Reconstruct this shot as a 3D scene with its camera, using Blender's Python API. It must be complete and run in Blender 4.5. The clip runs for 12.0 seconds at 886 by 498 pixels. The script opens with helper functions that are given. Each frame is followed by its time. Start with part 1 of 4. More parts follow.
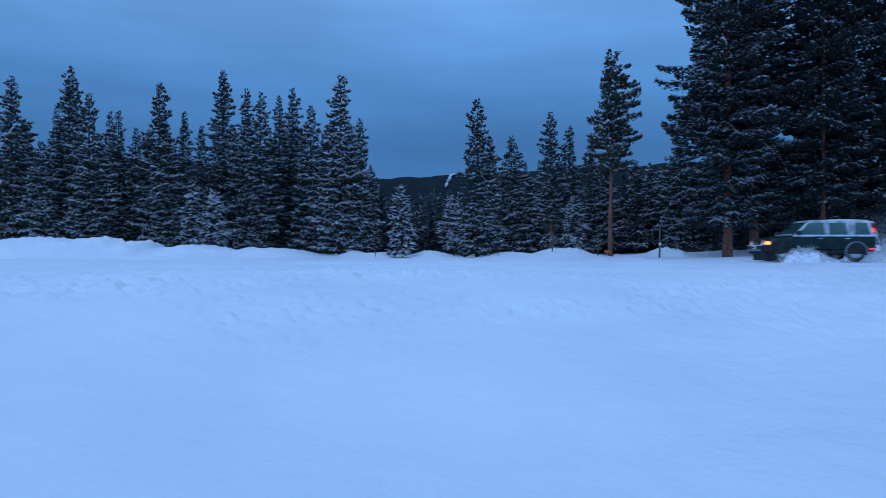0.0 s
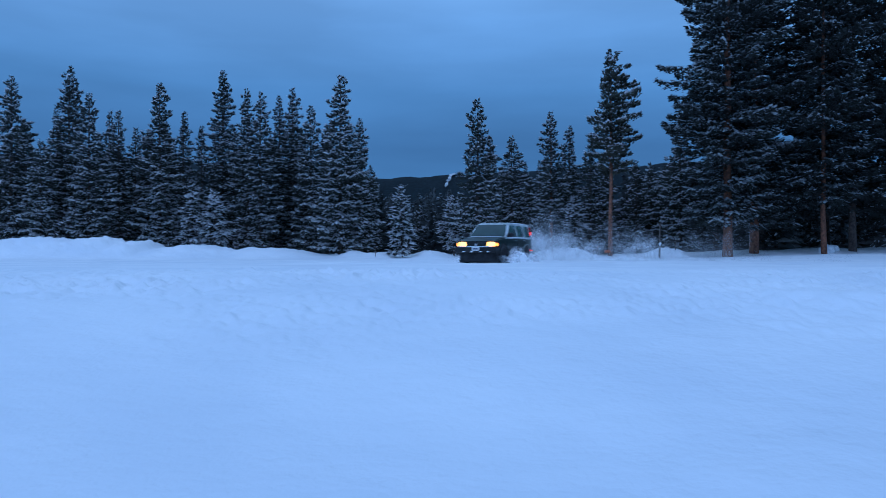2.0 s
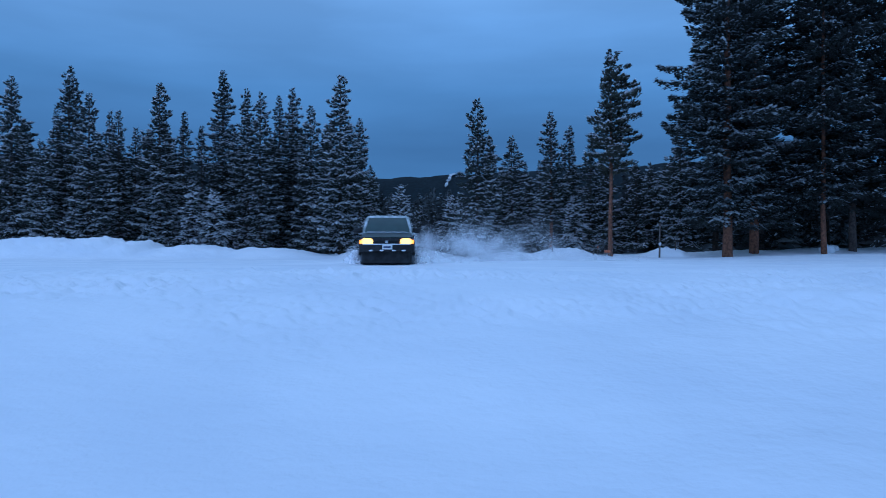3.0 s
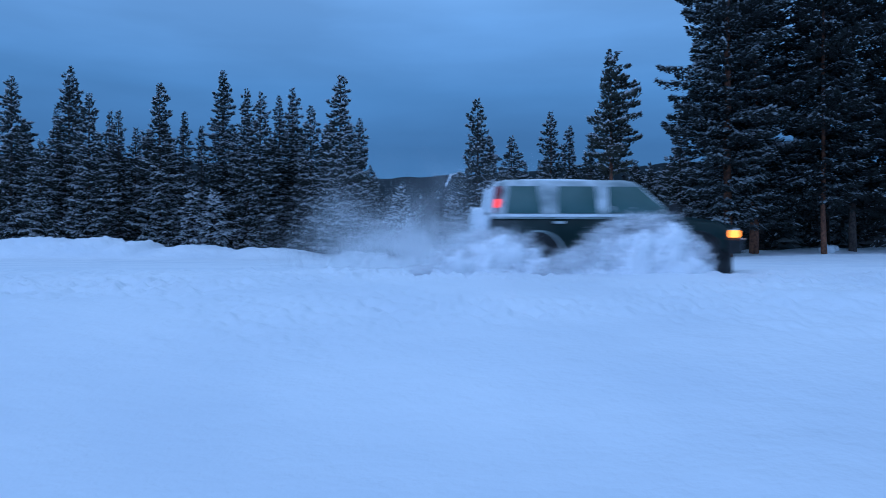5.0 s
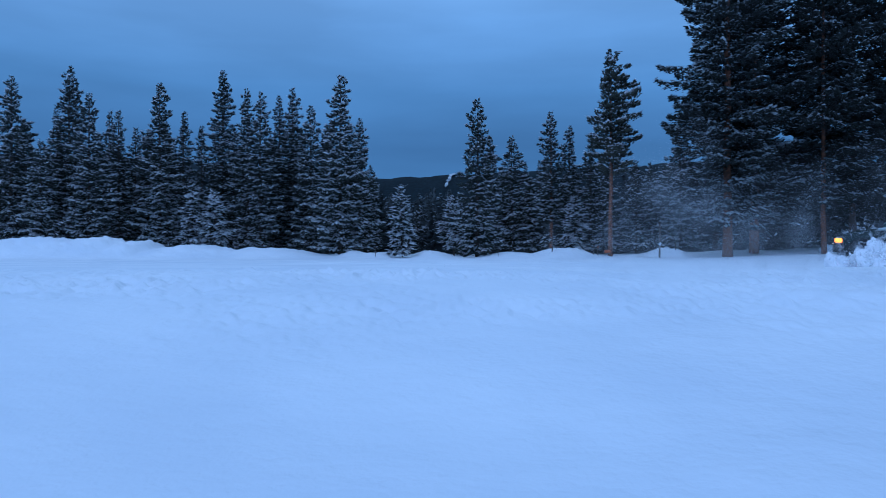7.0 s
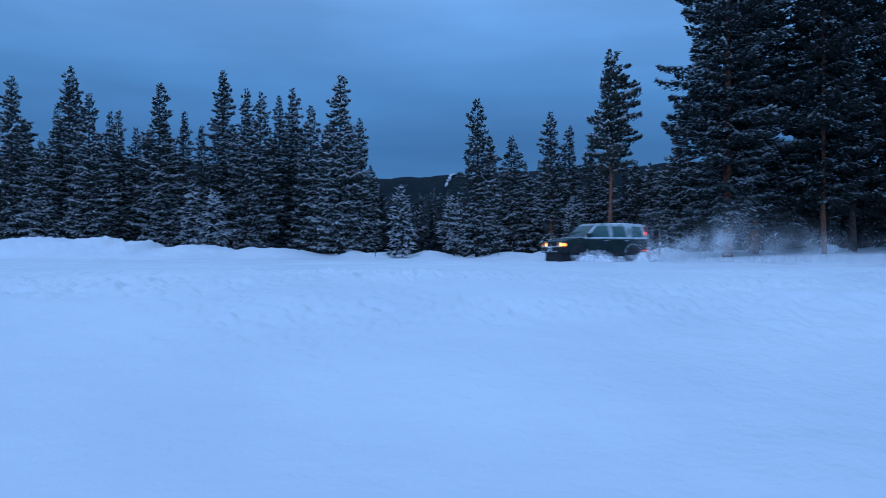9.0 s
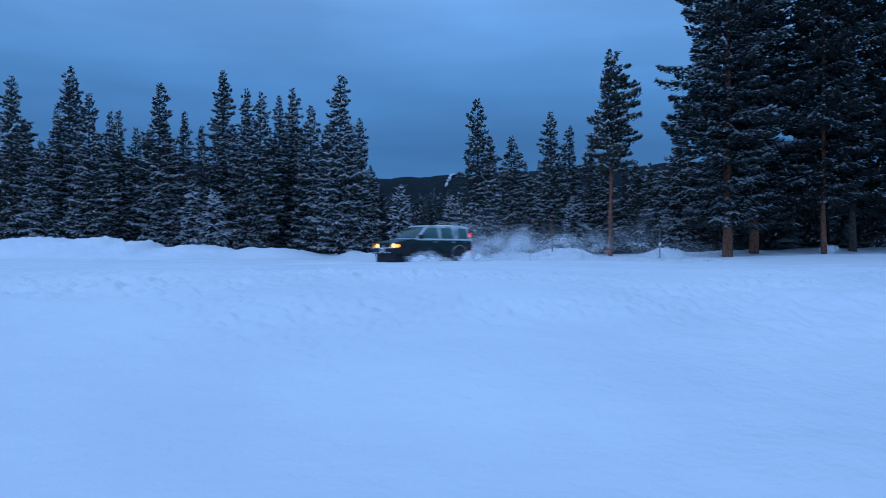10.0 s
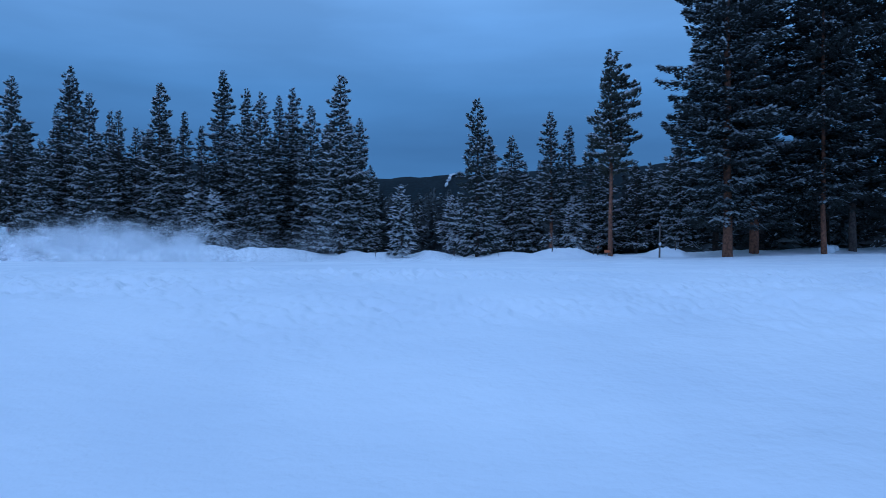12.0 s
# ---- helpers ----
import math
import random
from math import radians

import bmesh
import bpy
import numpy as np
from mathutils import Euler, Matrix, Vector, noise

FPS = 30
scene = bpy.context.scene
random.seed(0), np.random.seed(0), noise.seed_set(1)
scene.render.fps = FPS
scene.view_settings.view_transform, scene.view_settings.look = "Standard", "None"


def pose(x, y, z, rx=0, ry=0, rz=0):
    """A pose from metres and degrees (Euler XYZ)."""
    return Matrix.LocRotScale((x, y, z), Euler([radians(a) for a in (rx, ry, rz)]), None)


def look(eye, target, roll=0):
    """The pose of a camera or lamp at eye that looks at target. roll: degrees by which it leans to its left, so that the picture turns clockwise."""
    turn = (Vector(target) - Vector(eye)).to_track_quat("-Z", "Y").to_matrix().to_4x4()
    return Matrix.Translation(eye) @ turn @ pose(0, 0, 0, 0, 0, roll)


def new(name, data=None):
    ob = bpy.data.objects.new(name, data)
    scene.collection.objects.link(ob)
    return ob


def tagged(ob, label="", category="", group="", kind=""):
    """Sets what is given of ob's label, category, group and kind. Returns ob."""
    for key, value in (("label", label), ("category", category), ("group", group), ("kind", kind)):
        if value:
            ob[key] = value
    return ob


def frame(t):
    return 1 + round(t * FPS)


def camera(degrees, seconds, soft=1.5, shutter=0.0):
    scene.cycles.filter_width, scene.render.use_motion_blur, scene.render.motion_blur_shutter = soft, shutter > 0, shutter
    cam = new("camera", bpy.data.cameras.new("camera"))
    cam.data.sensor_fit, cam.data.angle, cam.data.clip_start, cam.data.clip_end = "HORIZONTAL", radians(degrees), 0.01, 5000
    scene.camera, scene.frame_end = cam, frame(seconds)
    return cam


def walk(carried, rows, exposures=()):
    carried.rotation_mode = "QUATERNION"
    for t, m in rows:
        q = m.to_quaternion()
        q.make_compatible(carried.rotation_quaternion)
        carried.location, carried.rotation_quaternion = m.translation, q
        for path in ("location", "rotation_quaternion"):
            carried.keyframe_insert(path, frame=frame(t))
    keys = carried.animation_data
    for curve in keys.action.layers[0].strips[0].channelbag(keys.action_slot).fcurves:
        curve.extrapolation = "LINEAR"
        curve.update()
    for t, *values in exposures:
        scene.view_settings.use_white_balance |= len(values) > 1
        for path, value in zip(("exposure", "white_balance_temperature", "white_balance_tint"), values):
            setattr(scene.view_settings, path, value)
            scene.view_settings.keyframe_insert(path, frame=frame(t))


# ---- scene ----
# camera: stands still, low over the snow, looking north (+y)
cam = camera(65.04, 12.0, soft=0.9, shutter=0.5)
EYE = (0.0, 0.0, 0.43)
POSE = look(EYE, (0.0, 100.0, 0.43 + 0.244))
scene.cycles.transparent_max_bounces = 128
walk(cam, [(0.0, POSE), (12.0, POSE)], exposures=((0.0, -0.42, 3865, 21.5), (12.0, -0.42, 3865, 21.5)))


# ---- world, sun ----
def build_world():
    world = bpy.data.worlds.new("winter_dusk")
    scene.world = world
    world.use_nodes = True
    nt = world.node_tree
    nt.nodes.clear()
    N, L = nt.nodes.new, nt.links.new
    out, bg = N("ShaderNodeOutputWorld"), N("ShaderNodeBackground")
    sky = N("ShaderNodeTexSky")
    sky.sky_type, sky.sun_disc = "NISHITA", False
    sky.sun_elevation, sky.sun_rotation = radians(40), radians(204)
    tc, sep = N("ShaderNodeTexCoord"), N("ShaderNodeSeparateXYZ")
    L(tc.outputs["Generated"], sep.inputs[0])
    # cloud deck: brighter towards the zenith
    ramp = N("ShaderNodeValToRGB")
    e = ramp.color_ramp.elements
    e[0].position, e[0].color = 0.0, (0.30, 0.45, 0.45, 1)
    e[1].position, e[1].color = 1.0, (1.20, 1.25, 1.06, 1)
    for p, c in ((0.10, (0.232, 0.362, 0.390, 1)), (0.145, (0.232, 0.358, 0.388, 1)), (0.22, (0.355, 0.53, 0.555, 1)), (0.31, (0.55, 0.735, 0.72, 1)), (0.55, (0.88, 0.97, 0.79, 1))):
        k = e.new(p)
        k.color = c
    L(sep.outputs["Z"], ramp.inputs[0])
    # layered streaks of cloud
    mp = N("ShaderNodeMapping")
    mp.inputs["Scale"].default_value = (2.2, 2.2, 11.0)
    mp.inputs["Rotation"].default_value = (0.0, 0.05, 0.0)
    L(tc.outputs["Generated"], mp.inputs[0])
    n1 = N("ShaderNodeTexNoise")
    n1.inputs["Scale"].default_value, n1.inputs["Detail"].default_value, n1.inputs["Roughness"].default_value = 1.35, 5.0, 0.5
    L(mp.outputs[0], n1.inputs["Vector"])
    mr = N("ShaderNodeMapRange")
    for k, v in (("From Min", 0.3), ("From Max", 0.7), ("To Min", 0.90), ("To Max", 1.13)):
        mr.inputs[k].default_value = v
    L(n1.outputs["Fac"], mr.inputs["Value"])
    mul = N("ShaderNodeVectorMath")
    mul.operation = "SCALE"
    L(ramp.outputs[0], mul.inputs[0])
    L(mr.outputs[0], mul.inputs["Scale"])
    # a brighter patch of cloud in the north, away from the sun lamp
    dot, powr, gain, glow = N("ShaderNodeVectorMath"), N("ShaderNodeMath"), N("ShaderNodeMath"), N("ShaderNodeVectorMath")
    dot.operation, powr.operation, gain.operation, glow.operation = "DOT_PRODUCT", "POWER", "MULTIPLY_ADD", "SCALE"
    dot.inputs[1].default_value = (0.08, 0.90, 0.43)
    L(tc.outputs["Generated"], dot.inputs[0])
    powr.inputs[1].default_value = 180.0
    powr.use_clamp = True
    L(dot.outputs["Value"], powr.inputs[0])
    gain.inputs[1].default_value, gain.inputs[2].default_value = 0.35, 1.0
    L(powr.outputs[0], gain.inputs[0])
    L(mul.outputs[0], glow.inputs[0])
    L(gain.outputs[0], glow.inputs["Scale"])
    sc = N("ShaderNodeVectorMath")
    sc.operation = "SCALE"
    sc.inputs["Scale"].default_value = 0.08
    L(sky.outputs[0], sc.inputs[0])
    mix = N("ShaderNodeMix")
    mix.data_type = "RGBA"
    mix.inputs["Factor"].default_value = 0.93
    L(sc.outputs[0], mix.inputs["A"])
    L(glow.outputs[0], mix.inputs["B"])
    L(mix.outputs["Result"], bg.inputs["Color"])
    bg.inputs["Strength"].default_value = 0.62
    L(bg.outputs[0], out.inputs["Surface"])


build_world()
sun = new("sun", bpy.data.lights.new("sun", "SUN"))
sun.data.energy, sun.data.angle, sun.data.color = 0.55, radians(35), (1.0, 0.97, 0.93)
sun.matrix_world = look((-10, -22, 20), (0, 0, 0))


# ---- materials ----
def material(name, colour, rough=0.6, metal=0.0, dark=None, scale=6.0, bump=0.0, bump_scale=40.0, emit=None, power=0.0, coat=0.0, spec=0.5, island=0.0, fine=0.0):
    m = bpy.data.materials.new(name)
    m.use_nodes = True
    nt = m.node_tree
    N, L = nt.nodes.new, nt.links.new
    b = nt.nodes["Principled BSDF"]
    b.inputs["Roughness"].default_value, b.inputs["Metallic"].default_value = rough, metal
    b.inputs["Base Color"].default_value = (*colour, 1)
    b.inputs["Coat Weight"].default_value, b.inputs["Specular IOR Level"].default_value = coat, spec
    tc = N("ShaderNodeTexCoord")
    if dark:
        n = N("ShaderNodeTexNoise")
        n.inputs["Scale"].default_value, n.inputs["Detail"].default_value = scale, 6.0
        L(tc.outputs["Object"], n.inputs["Vector"])
        mr = N("ShaderNodeMapRange")
        mr.inputs["From Min"].default_value, mr.inputs["From Max"].default_value = 0.36, 0.64
        L(n.outputs["Fac"], mr.inputs["Value"])
        mix = N("ShaderNodeMix")
        mix.data_type = "RGBA"
        mix.inputs["A"].default_value, mix.inputs["B"].default_value = (*dark, 1), (*colour, 1)
        if island:
            geo = N("ShaderNodeNewGeometry")
            add = N("ShaderNodeMath")
            add.operation = "MULTIPLY_ADD"
            sub = N("ShaderNodeMath")
            sub.operation = "SUBTRACT"
            sub.inputs[1].default_value = 0.5
            L(geo.outputs["Random Per Island"], sub.inputs[0])
            L(sub.outputs[0], add.inputs[0])
            add.inputs[1].default_value = island
            L(mr.outputs[0], add.inputs[2])
            add.use_clamp = True
            L(add.outputs[0], mix.inputs["Factor"])
        else:
            L(mr.outputs[0], mix.inputs["Factor"])
        L(mix.outputs["Result"], b.inputs["Base Color"])
    if bump:
        n2 = N("ShaderNodeTexNoise")
        n2.inputs["Scale"].default_value, n2.inputs["Detail"].default_value = bump_scale, 5.0
        L(tc.outputs["Object"], n2.inputs["Vector"])
        bp = N("ShaderNodeBump")
        bp.inputs["Strength"].default_value, bp.inputs["Distance"].default_value = bump, 0.02
        L(n2.outputs["Fac"], bp.inputs["Height"])
        if fine:
            n3 = N("ShaderNodeTexNoise")
            n3.inputs["Scale"].default_value, n3.inputs["Detail"].default_value = fine, 3.0
            L(tc.outputs["Object"], n3.inputs["Vector"])
            bp2 = N("ShaderNodeBump")
            bp2.inputs["Strength"].default_value, bp2.inputs["Distance"].default_value = bump * 0.7, 0.08
            L(n3.outputs["Fac"], bp2.inputs["Height"])
            L(bp2.outputs[0], bp.inputs["Normal"])
        L(bp.outputs[0], b.inputs["Normal"])
    if emit:
        b.inputs["Emission Color"].default_value, b.inputs["Emission Strength"].default_value = (*emit, 1), power
    return m


SNOW = material("snow_field", (0.90, 0.91, 0.92), 0.55, dark=(0.80, 0.82, 0.85), scale=0.35, bump=0.5, bump_scale=14.0, fine=3.4)
SNOW_LOAD = material("snow_on_twigs", (0.89, 0.87, 0.86), 0.6, dark=(0.74, 0.75, 0.77), scale=1.5, island=1.0)
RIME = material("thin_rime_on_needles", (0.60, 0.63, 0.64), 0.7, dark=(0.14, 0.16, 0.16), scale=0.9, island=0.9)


def flying(name, cover, grain=1.6, bite=0.5):
    """Loose powder: thickest at the heart of each billow, torn by the wind, gone at its rim."""
    m = material(name, (0.94, 0.94, 0.95), 0.9, spec=0.0)
    nt = m.node_tree
    N, L = nt.nodes.new, nt.links.new
    b = nt.nodes["Principled BSDF"]
    thin, soft, mix, blend = N("ShaderNodeBsdfTransparent"), N("ShaderNodeBsdfTranslucent"), N("ShaderNodeMixShader"), N("ShaderNodeMixShader")
    soft.inputs["Color"].default_value = (0.94, 0.94, 0.95, 1)
    blend.inputs[0].default_value = 0.5
    heart = N("ShaderNodeAttribute")
    heart.attribute_name = "heart"
    fall = N("ShaderNodeMapRange")
    fall.interpolation_type = "SMOOTHSTEP"
    L(heart.outputs["Fac"], fall.inputs["Value"])
    tc, tear, torn, cov = N("ShaderNodeTexCoord"), N("ShaderNodeTexNoise"), N("ShaderNodeMapRange"), N("ShaderNodeMath")
    tear.inputs["Scale"].default_value, tear.inputs["Detail"].default_value, tear.inputs["Distortion"].default_value = grain, 4.0, 1.2
    L(tc.outputs["Object"], tear.inputs["Vector"])
    torn.inputs["From Min"].default_value, torn.inputs["From Max"].default_value = 0.35, 0.65
    torn.inputs["To Min"].default_value, torn.inputs["To Max"].default_value = (1 - bite) * cover, cover
    L(tear.outputs["Fac"], torn.inputs["Value"])
    cov.operation = "MULTIPLY"
    L(fall.outputs[0], cov.inputs[0])
    L(torn.outputs[0], cov.inputs[1])
    L(cov.outputs[0], mix.inputs[0])
    L(b.outputs[0], blend.inputs[1])
    L(soft.outputs[0], blend.inputs[2])
    L(thin.outputs[0], mix.inputs[1])
    L(blend.outputs[0], mix.inputs[2])
    L(mix.outputs[0], nt.nodes["Material Output"].inputs["Surface"])
    return m


THICK = material("flung_snow", (0.93, 0.93, 0.94), 0.8, bump=0.6, bump_scale=16)
POWDER, SPRAY, DUST = flying("thick_powder", 0.6, 5.0, 0.4), flying("spray_powder", 0.19, 2.2, 0.8), flying("hanging_powder", 0.048, 1.2, 0.9)
WISP = flying("thinning_powder", 0.038, 0.9, 0.95)
NEEDLES = material("spruce_needles", (0.062, 0.072, 0.058), 0.7, dark=(0.018, 0.024, 0.019), scale=1.1, island=0.9)
# darker copy of the spruce needles: the east stand's shade put into the colour
SHADED_NEEDLES = material("shaded_spruce_needles", (0.026, 0.033, 0.026), 0.7, dark=(0.008, 0.011, 0.009), scale=1.1, island=0.9)
PINE = material("pine_needles", (0.075, 0.080, 0.052), 0.7, dark=(0.020, 0.025, 0.017), scale=1.1, island=0.9)
BARK = material("spruce_bark", (0.11, 0.085, 0.065), 0.9, dark=(0.04, 0.032, 0.027), scale=9.0, bump=0.6, bump_scale=30)
BARK_RED = material("pine_bark", (0.25, 0.115, 0.058), 0.9, dark=(0.085, 0.045, 0.027), scale=7.0, bump=0.6, bump_scale=30)
FAR_WOOD = material("far_needles", (0.065, 0.072, 0.070), 0.8, dark=(0.010, 0.014, 0.015), scale=0.25, island=1.3)
HILL = material("wooded_hillside", (0.012, 0.020, 0.025), 0.9, dark=(0.004, 0.007, 0.009), scale=0.16, spec=0.1)
HILL_SNOW = material("cleared_slope", (0.55, 0.58, 0.6), 0.8, dark=(0.2, 0.22, 0.24), scale=0.05)
PAINT = material("dark_green_paint", (0.006, 0.016, 0.014), 0.3, 0.0, dark=(0.018, 0.028, 0.027), scale=2.2, spec=0.28)
FROST = material("frosted_paint", (0.62, 0.65, 0.66), 0.45, dark=(0.22, 0.26, 0.26), scale=3.2, bump=0.3, bump_scale=18)
CAKED = material("caked_snow", (0.86, 0.88, 0.9), 0.6, dark=(0.7, 0.73, 0.76), scale=4.0, bump=0.5, bump_scale=9)
PLASTIC = material("black_plastic", (0.012, 0.012, 0.013), 0.55, dark=(0.03, 0.031, 0.033), scale=5.0, bump=0.2, spec=0.25)
RUBBER = material("tyre_rubber", (0.02, 0.02, 0.021), 0.85, dark=(0.30, 0.31, 0.33), scale=3.5, bump=0.5)
ALLOY = material("alloy_rim", (0.5, 0.5, 0.52), 0.35, 0.8, dark=(0.7, 0.72, 0.75), scale=6.0)
GLASS = material("tinted_window", (0.05, 0.095, 0.085), 0.12, 0.0, dark=(0.09, 0.14, 0.13), scale=1.5, coat=0.3)
WINDSCREEN = material("dark_windscreen", (0.024, 0.046, 0.044), 0.1, dark=(0.04, 0.07, 0.066), scale=1.5)
CHROME = material("dull_chrome", (0.6, 0.6, 0.62), 0.3, 0.9)
PLATE = material("plate_white", (0.7, 0.7, 0.68), 0.5)
INK = material("plate_bars", (0.05, 0.06, 0.12), 0.5)
LAMP = material("headlight_glow", (0.5, 0.3, 0.03), 0.4, spec=0.1, emit=(1.0, 0.31, 0.02), power=8.0)
AMBER = material("amber_lamp", (0.6, 0.2, 0.01), 0.4, spec=0.1, emit=(1.0, 0.22, 0.0), power=4.5)
LENS = material("unlit_red_lens", (0.22, 0.012, 0.012), 0.2)
TAIL = material("tail_lamp_glow", (0.5, 0.01, 0.004), 0.4, spec=0.1, emit=(1.0, 0.025, 0.0), power=2.6)
WOODPOST = material("weathered_post", (0.16, 0.13, 0.1), 0.85, dark=(0.06, 0.05, 0.045), scale=12.0, bump=0.4)


# ---- mesh helpers ----
def mesh_from(name, verts, tris, smooth=False):
    """A mesh from arrays of points and triangles."""
    me = bpy.data.meshes.new(name)
    verts, tris = np.asarray(verts, np.float32), np.asarray(tris, np.int32)
    n = len(tris)
    me.vertices.add(len(verts))
    me.vertices.foreach_set("co", verts.ravel())
    me.loops.add(n * 3)
    me.loops.foreach_set("vertex_index", tris.ravel())
    me.polygons.add(n)
    me.polygons.foreach_set("loop_start", np.arange(0, n * 3, 3, dtype=np.int32))
    me.polygons.foreach_set("loop_total", np.full(n, 3, np.int32))
    me.update(calc_edges=True)
    me.validate()
    if smooth:
        me.polygons.foreach_set("use_smooth", np.ones(n, bool))
    return me


def part_mesh(name, me, mat, parent=None, label=""):
    if mat and not me.materials:
        me.materials.append(mat)
    ob = new(name, me)
    if parent:
        ob.parent = parent
    return tagged(ob, label=label)


def part(name, bm, mat, parent=None, label="", smooth=True):
    me = bpy.data.meshes.new(name)
    bmesh.ops.recalc_face_normals(bm, faces=bm.faces)
    bm.to_mesh(me)
    bm.free()
    if smooth:
        me.polygons.foreach_set("use_smooth", np.ones(len(me.polygons), bool))
        me.set_sharp_from_angle(angle=radians(38))
    return part_mesh(name, me, mat, parent, label)


def empty(name, m, label, category, group=""):
    ob = new(name)
    ob.matrix_basis = m
    return tagged(ob, label, category, group)


def loft(rings, cap=True, bm=None):
    """A skin over rings of equal count."""
    bm = bm or bmesh.new()
    rows = [[bm.verts.new(p) for p in ring] for ring in rings]
    for a, b in zip(rows, rows[1:]):
        for i in range(len(a)):
            j = (i + 1) % len(a)
            bm.faces.new((a[i], a[j], b[j], b[i]))
    if cap:
        bm.faces.new(rows[0])
        bm.faces.new(rows[-1])
    return bm


def block(size, at, bevel=0.01, bm=None, turn=None):
    """A box with rounded edges."""
    b2 = bmesh.new()
    bmesh.ops.create_cube(b2, size=1, matrix=Matrix.Diagonal((*size, 1)))
    if bevel:
        bmesh.ops.bevel(b2, geom=b2.edges, offset=bevel, segments=2, affect="EDGES", profile=0.6)
    bmesh.ops.transform(b2, matrix=Matrix.Translation(at) @ (turn or Matrix()), verts=b2.verts)
    if bm is None:
        return b2
    me = bpy.data.meshes.new("piece")
    b2.to_mesh(me)
    b2.free()
    bm.from_mesh(me)
    bpy.data.meshes.remove(me)
    return bm


def prism(points, push, bm=None):
    """A closed plate: the polygon of points, thickened by the vector push, with bevelled rim."""
    bm = bm or bmesh.new()
    push = Vector(push)
    pts = [Vector(p) for p in points]
    mid = sum(pts, Vector()) / len(pts)
    loft([[p for p in pts], [p + push * 0.6 for p in pts], [mid + (p - mid) * 0.97 + push for p in pts]], bm=bm)
    return bm


def tube(path, radii, sides=8):
    """A tapered round stem along points."""
    verts, tris = [], []
    pts = np.asarray(path, float)
    for k, (p, r) in enumerate(zip(pts, radii)):
        d = pts[min(k + 1, len(pts) - 1)] - pts[max(k - 1, 0)]
        d = d / np.linalg.norm(d)
        a = np.cross(d, (0.31, 0.95, 0.05))
        a /= np.linalg.norm(a)
        b = np.cross(d, a)
        for s in range(sides):
            w = 2 * math.pi * s / sides
            verts.append(p + r * (math.cos(w) * a + math.sin(w) * b))
    for k in range(len(pts) - 1):
        for s in range(sides):
            i, j = k * sides + s, k * sides + (s + 1) % sides
            tris += [(i, j, j + sides), (i, j + sides, i + sides)]
    tris += [(0, s + 1, s) for s in range(1, sides - 1)]
    top = (len(pts) - 1) * sides
    tris += [(top, top + s, top + s + 1) for s in range(1, sides - 1)]
    return np.array(verts), np.array(tris)


# ---- ground ----
BERMS = ((-40, 26, 1.12), (-23.5, 4.0, 1.20), (-20.2, 2.4, 1.22), (-17.9, 1.2, 1.06), (-14.5, 3.2, 0.76), (-10.5, 3.4, 0.60), (-5.0, 1.0, 0.42), (-3.8, 1.2, 0.38), (-0.7, 1.25, 0.46),
         (4.2, 2.0, 0.38), (7.0, 2.0, 0.60), (10.2, 1.1, 0.20), (13.15, 0.5, 0.62), (17.0, 3.0, 0.30), (22.0, 3.0, 0.34), (28.0, 6.0, 0.42))


def smooth_step(a, b, v):
    t = min(1.0, max(0.0, (v - a) / (b - a)))
    return t * t * (3 - 2 * t)


def ground_z(x, y):
    """The snow's height: a flat field that falls towards the viewer, with ploughed banks before the trees."""
    d = math.hypot(x * 0.5, y) if y > 0 else math.hypot(x * 0.5, y * 0.4)
    z = -0.95 * (1 - smooth_step(1.0, 11.5, d)) ** 1.15
    z += 0.09 * math.exp(-((y - 12.5) / 3.0) ** 2) - 0.03 * smooth_step(15, 30, y)
    z += 0.30 * smooth_step(9, 22, x) * smooth_step(26, 34, y)
    if 34 < y < 70:
        bent = x + 0.5 * noise.noise((x * 0.7, y * 0.4, 33.0)) + 0.15 * noise.noise((x * 2.3, y, 35.0))
        berm = max(h * math.exp(-((bent - c) / w) ** 2) for c, w, h in BERMS)
        rise = smooth_step(36.5, 40.0, y) * (1 - 0.75 * smooth_step(41.0, 47.0, y))
        z += berm * rise * (1 + 0.18 * noise.noise((x * 0.9, y * 0.9, 7.0)) + 0.16 * noise.noise((x * 3.2, y * 2.0, 17.0)) + 0.10 * noise.noise((x * 7.5, y * 5.0, 18.0)))
    z += 0.05 * noise.noise((x * 0.16, y * 0.16, 0.0)) * smooth_step(2, 8, y + abs(x))
    return z


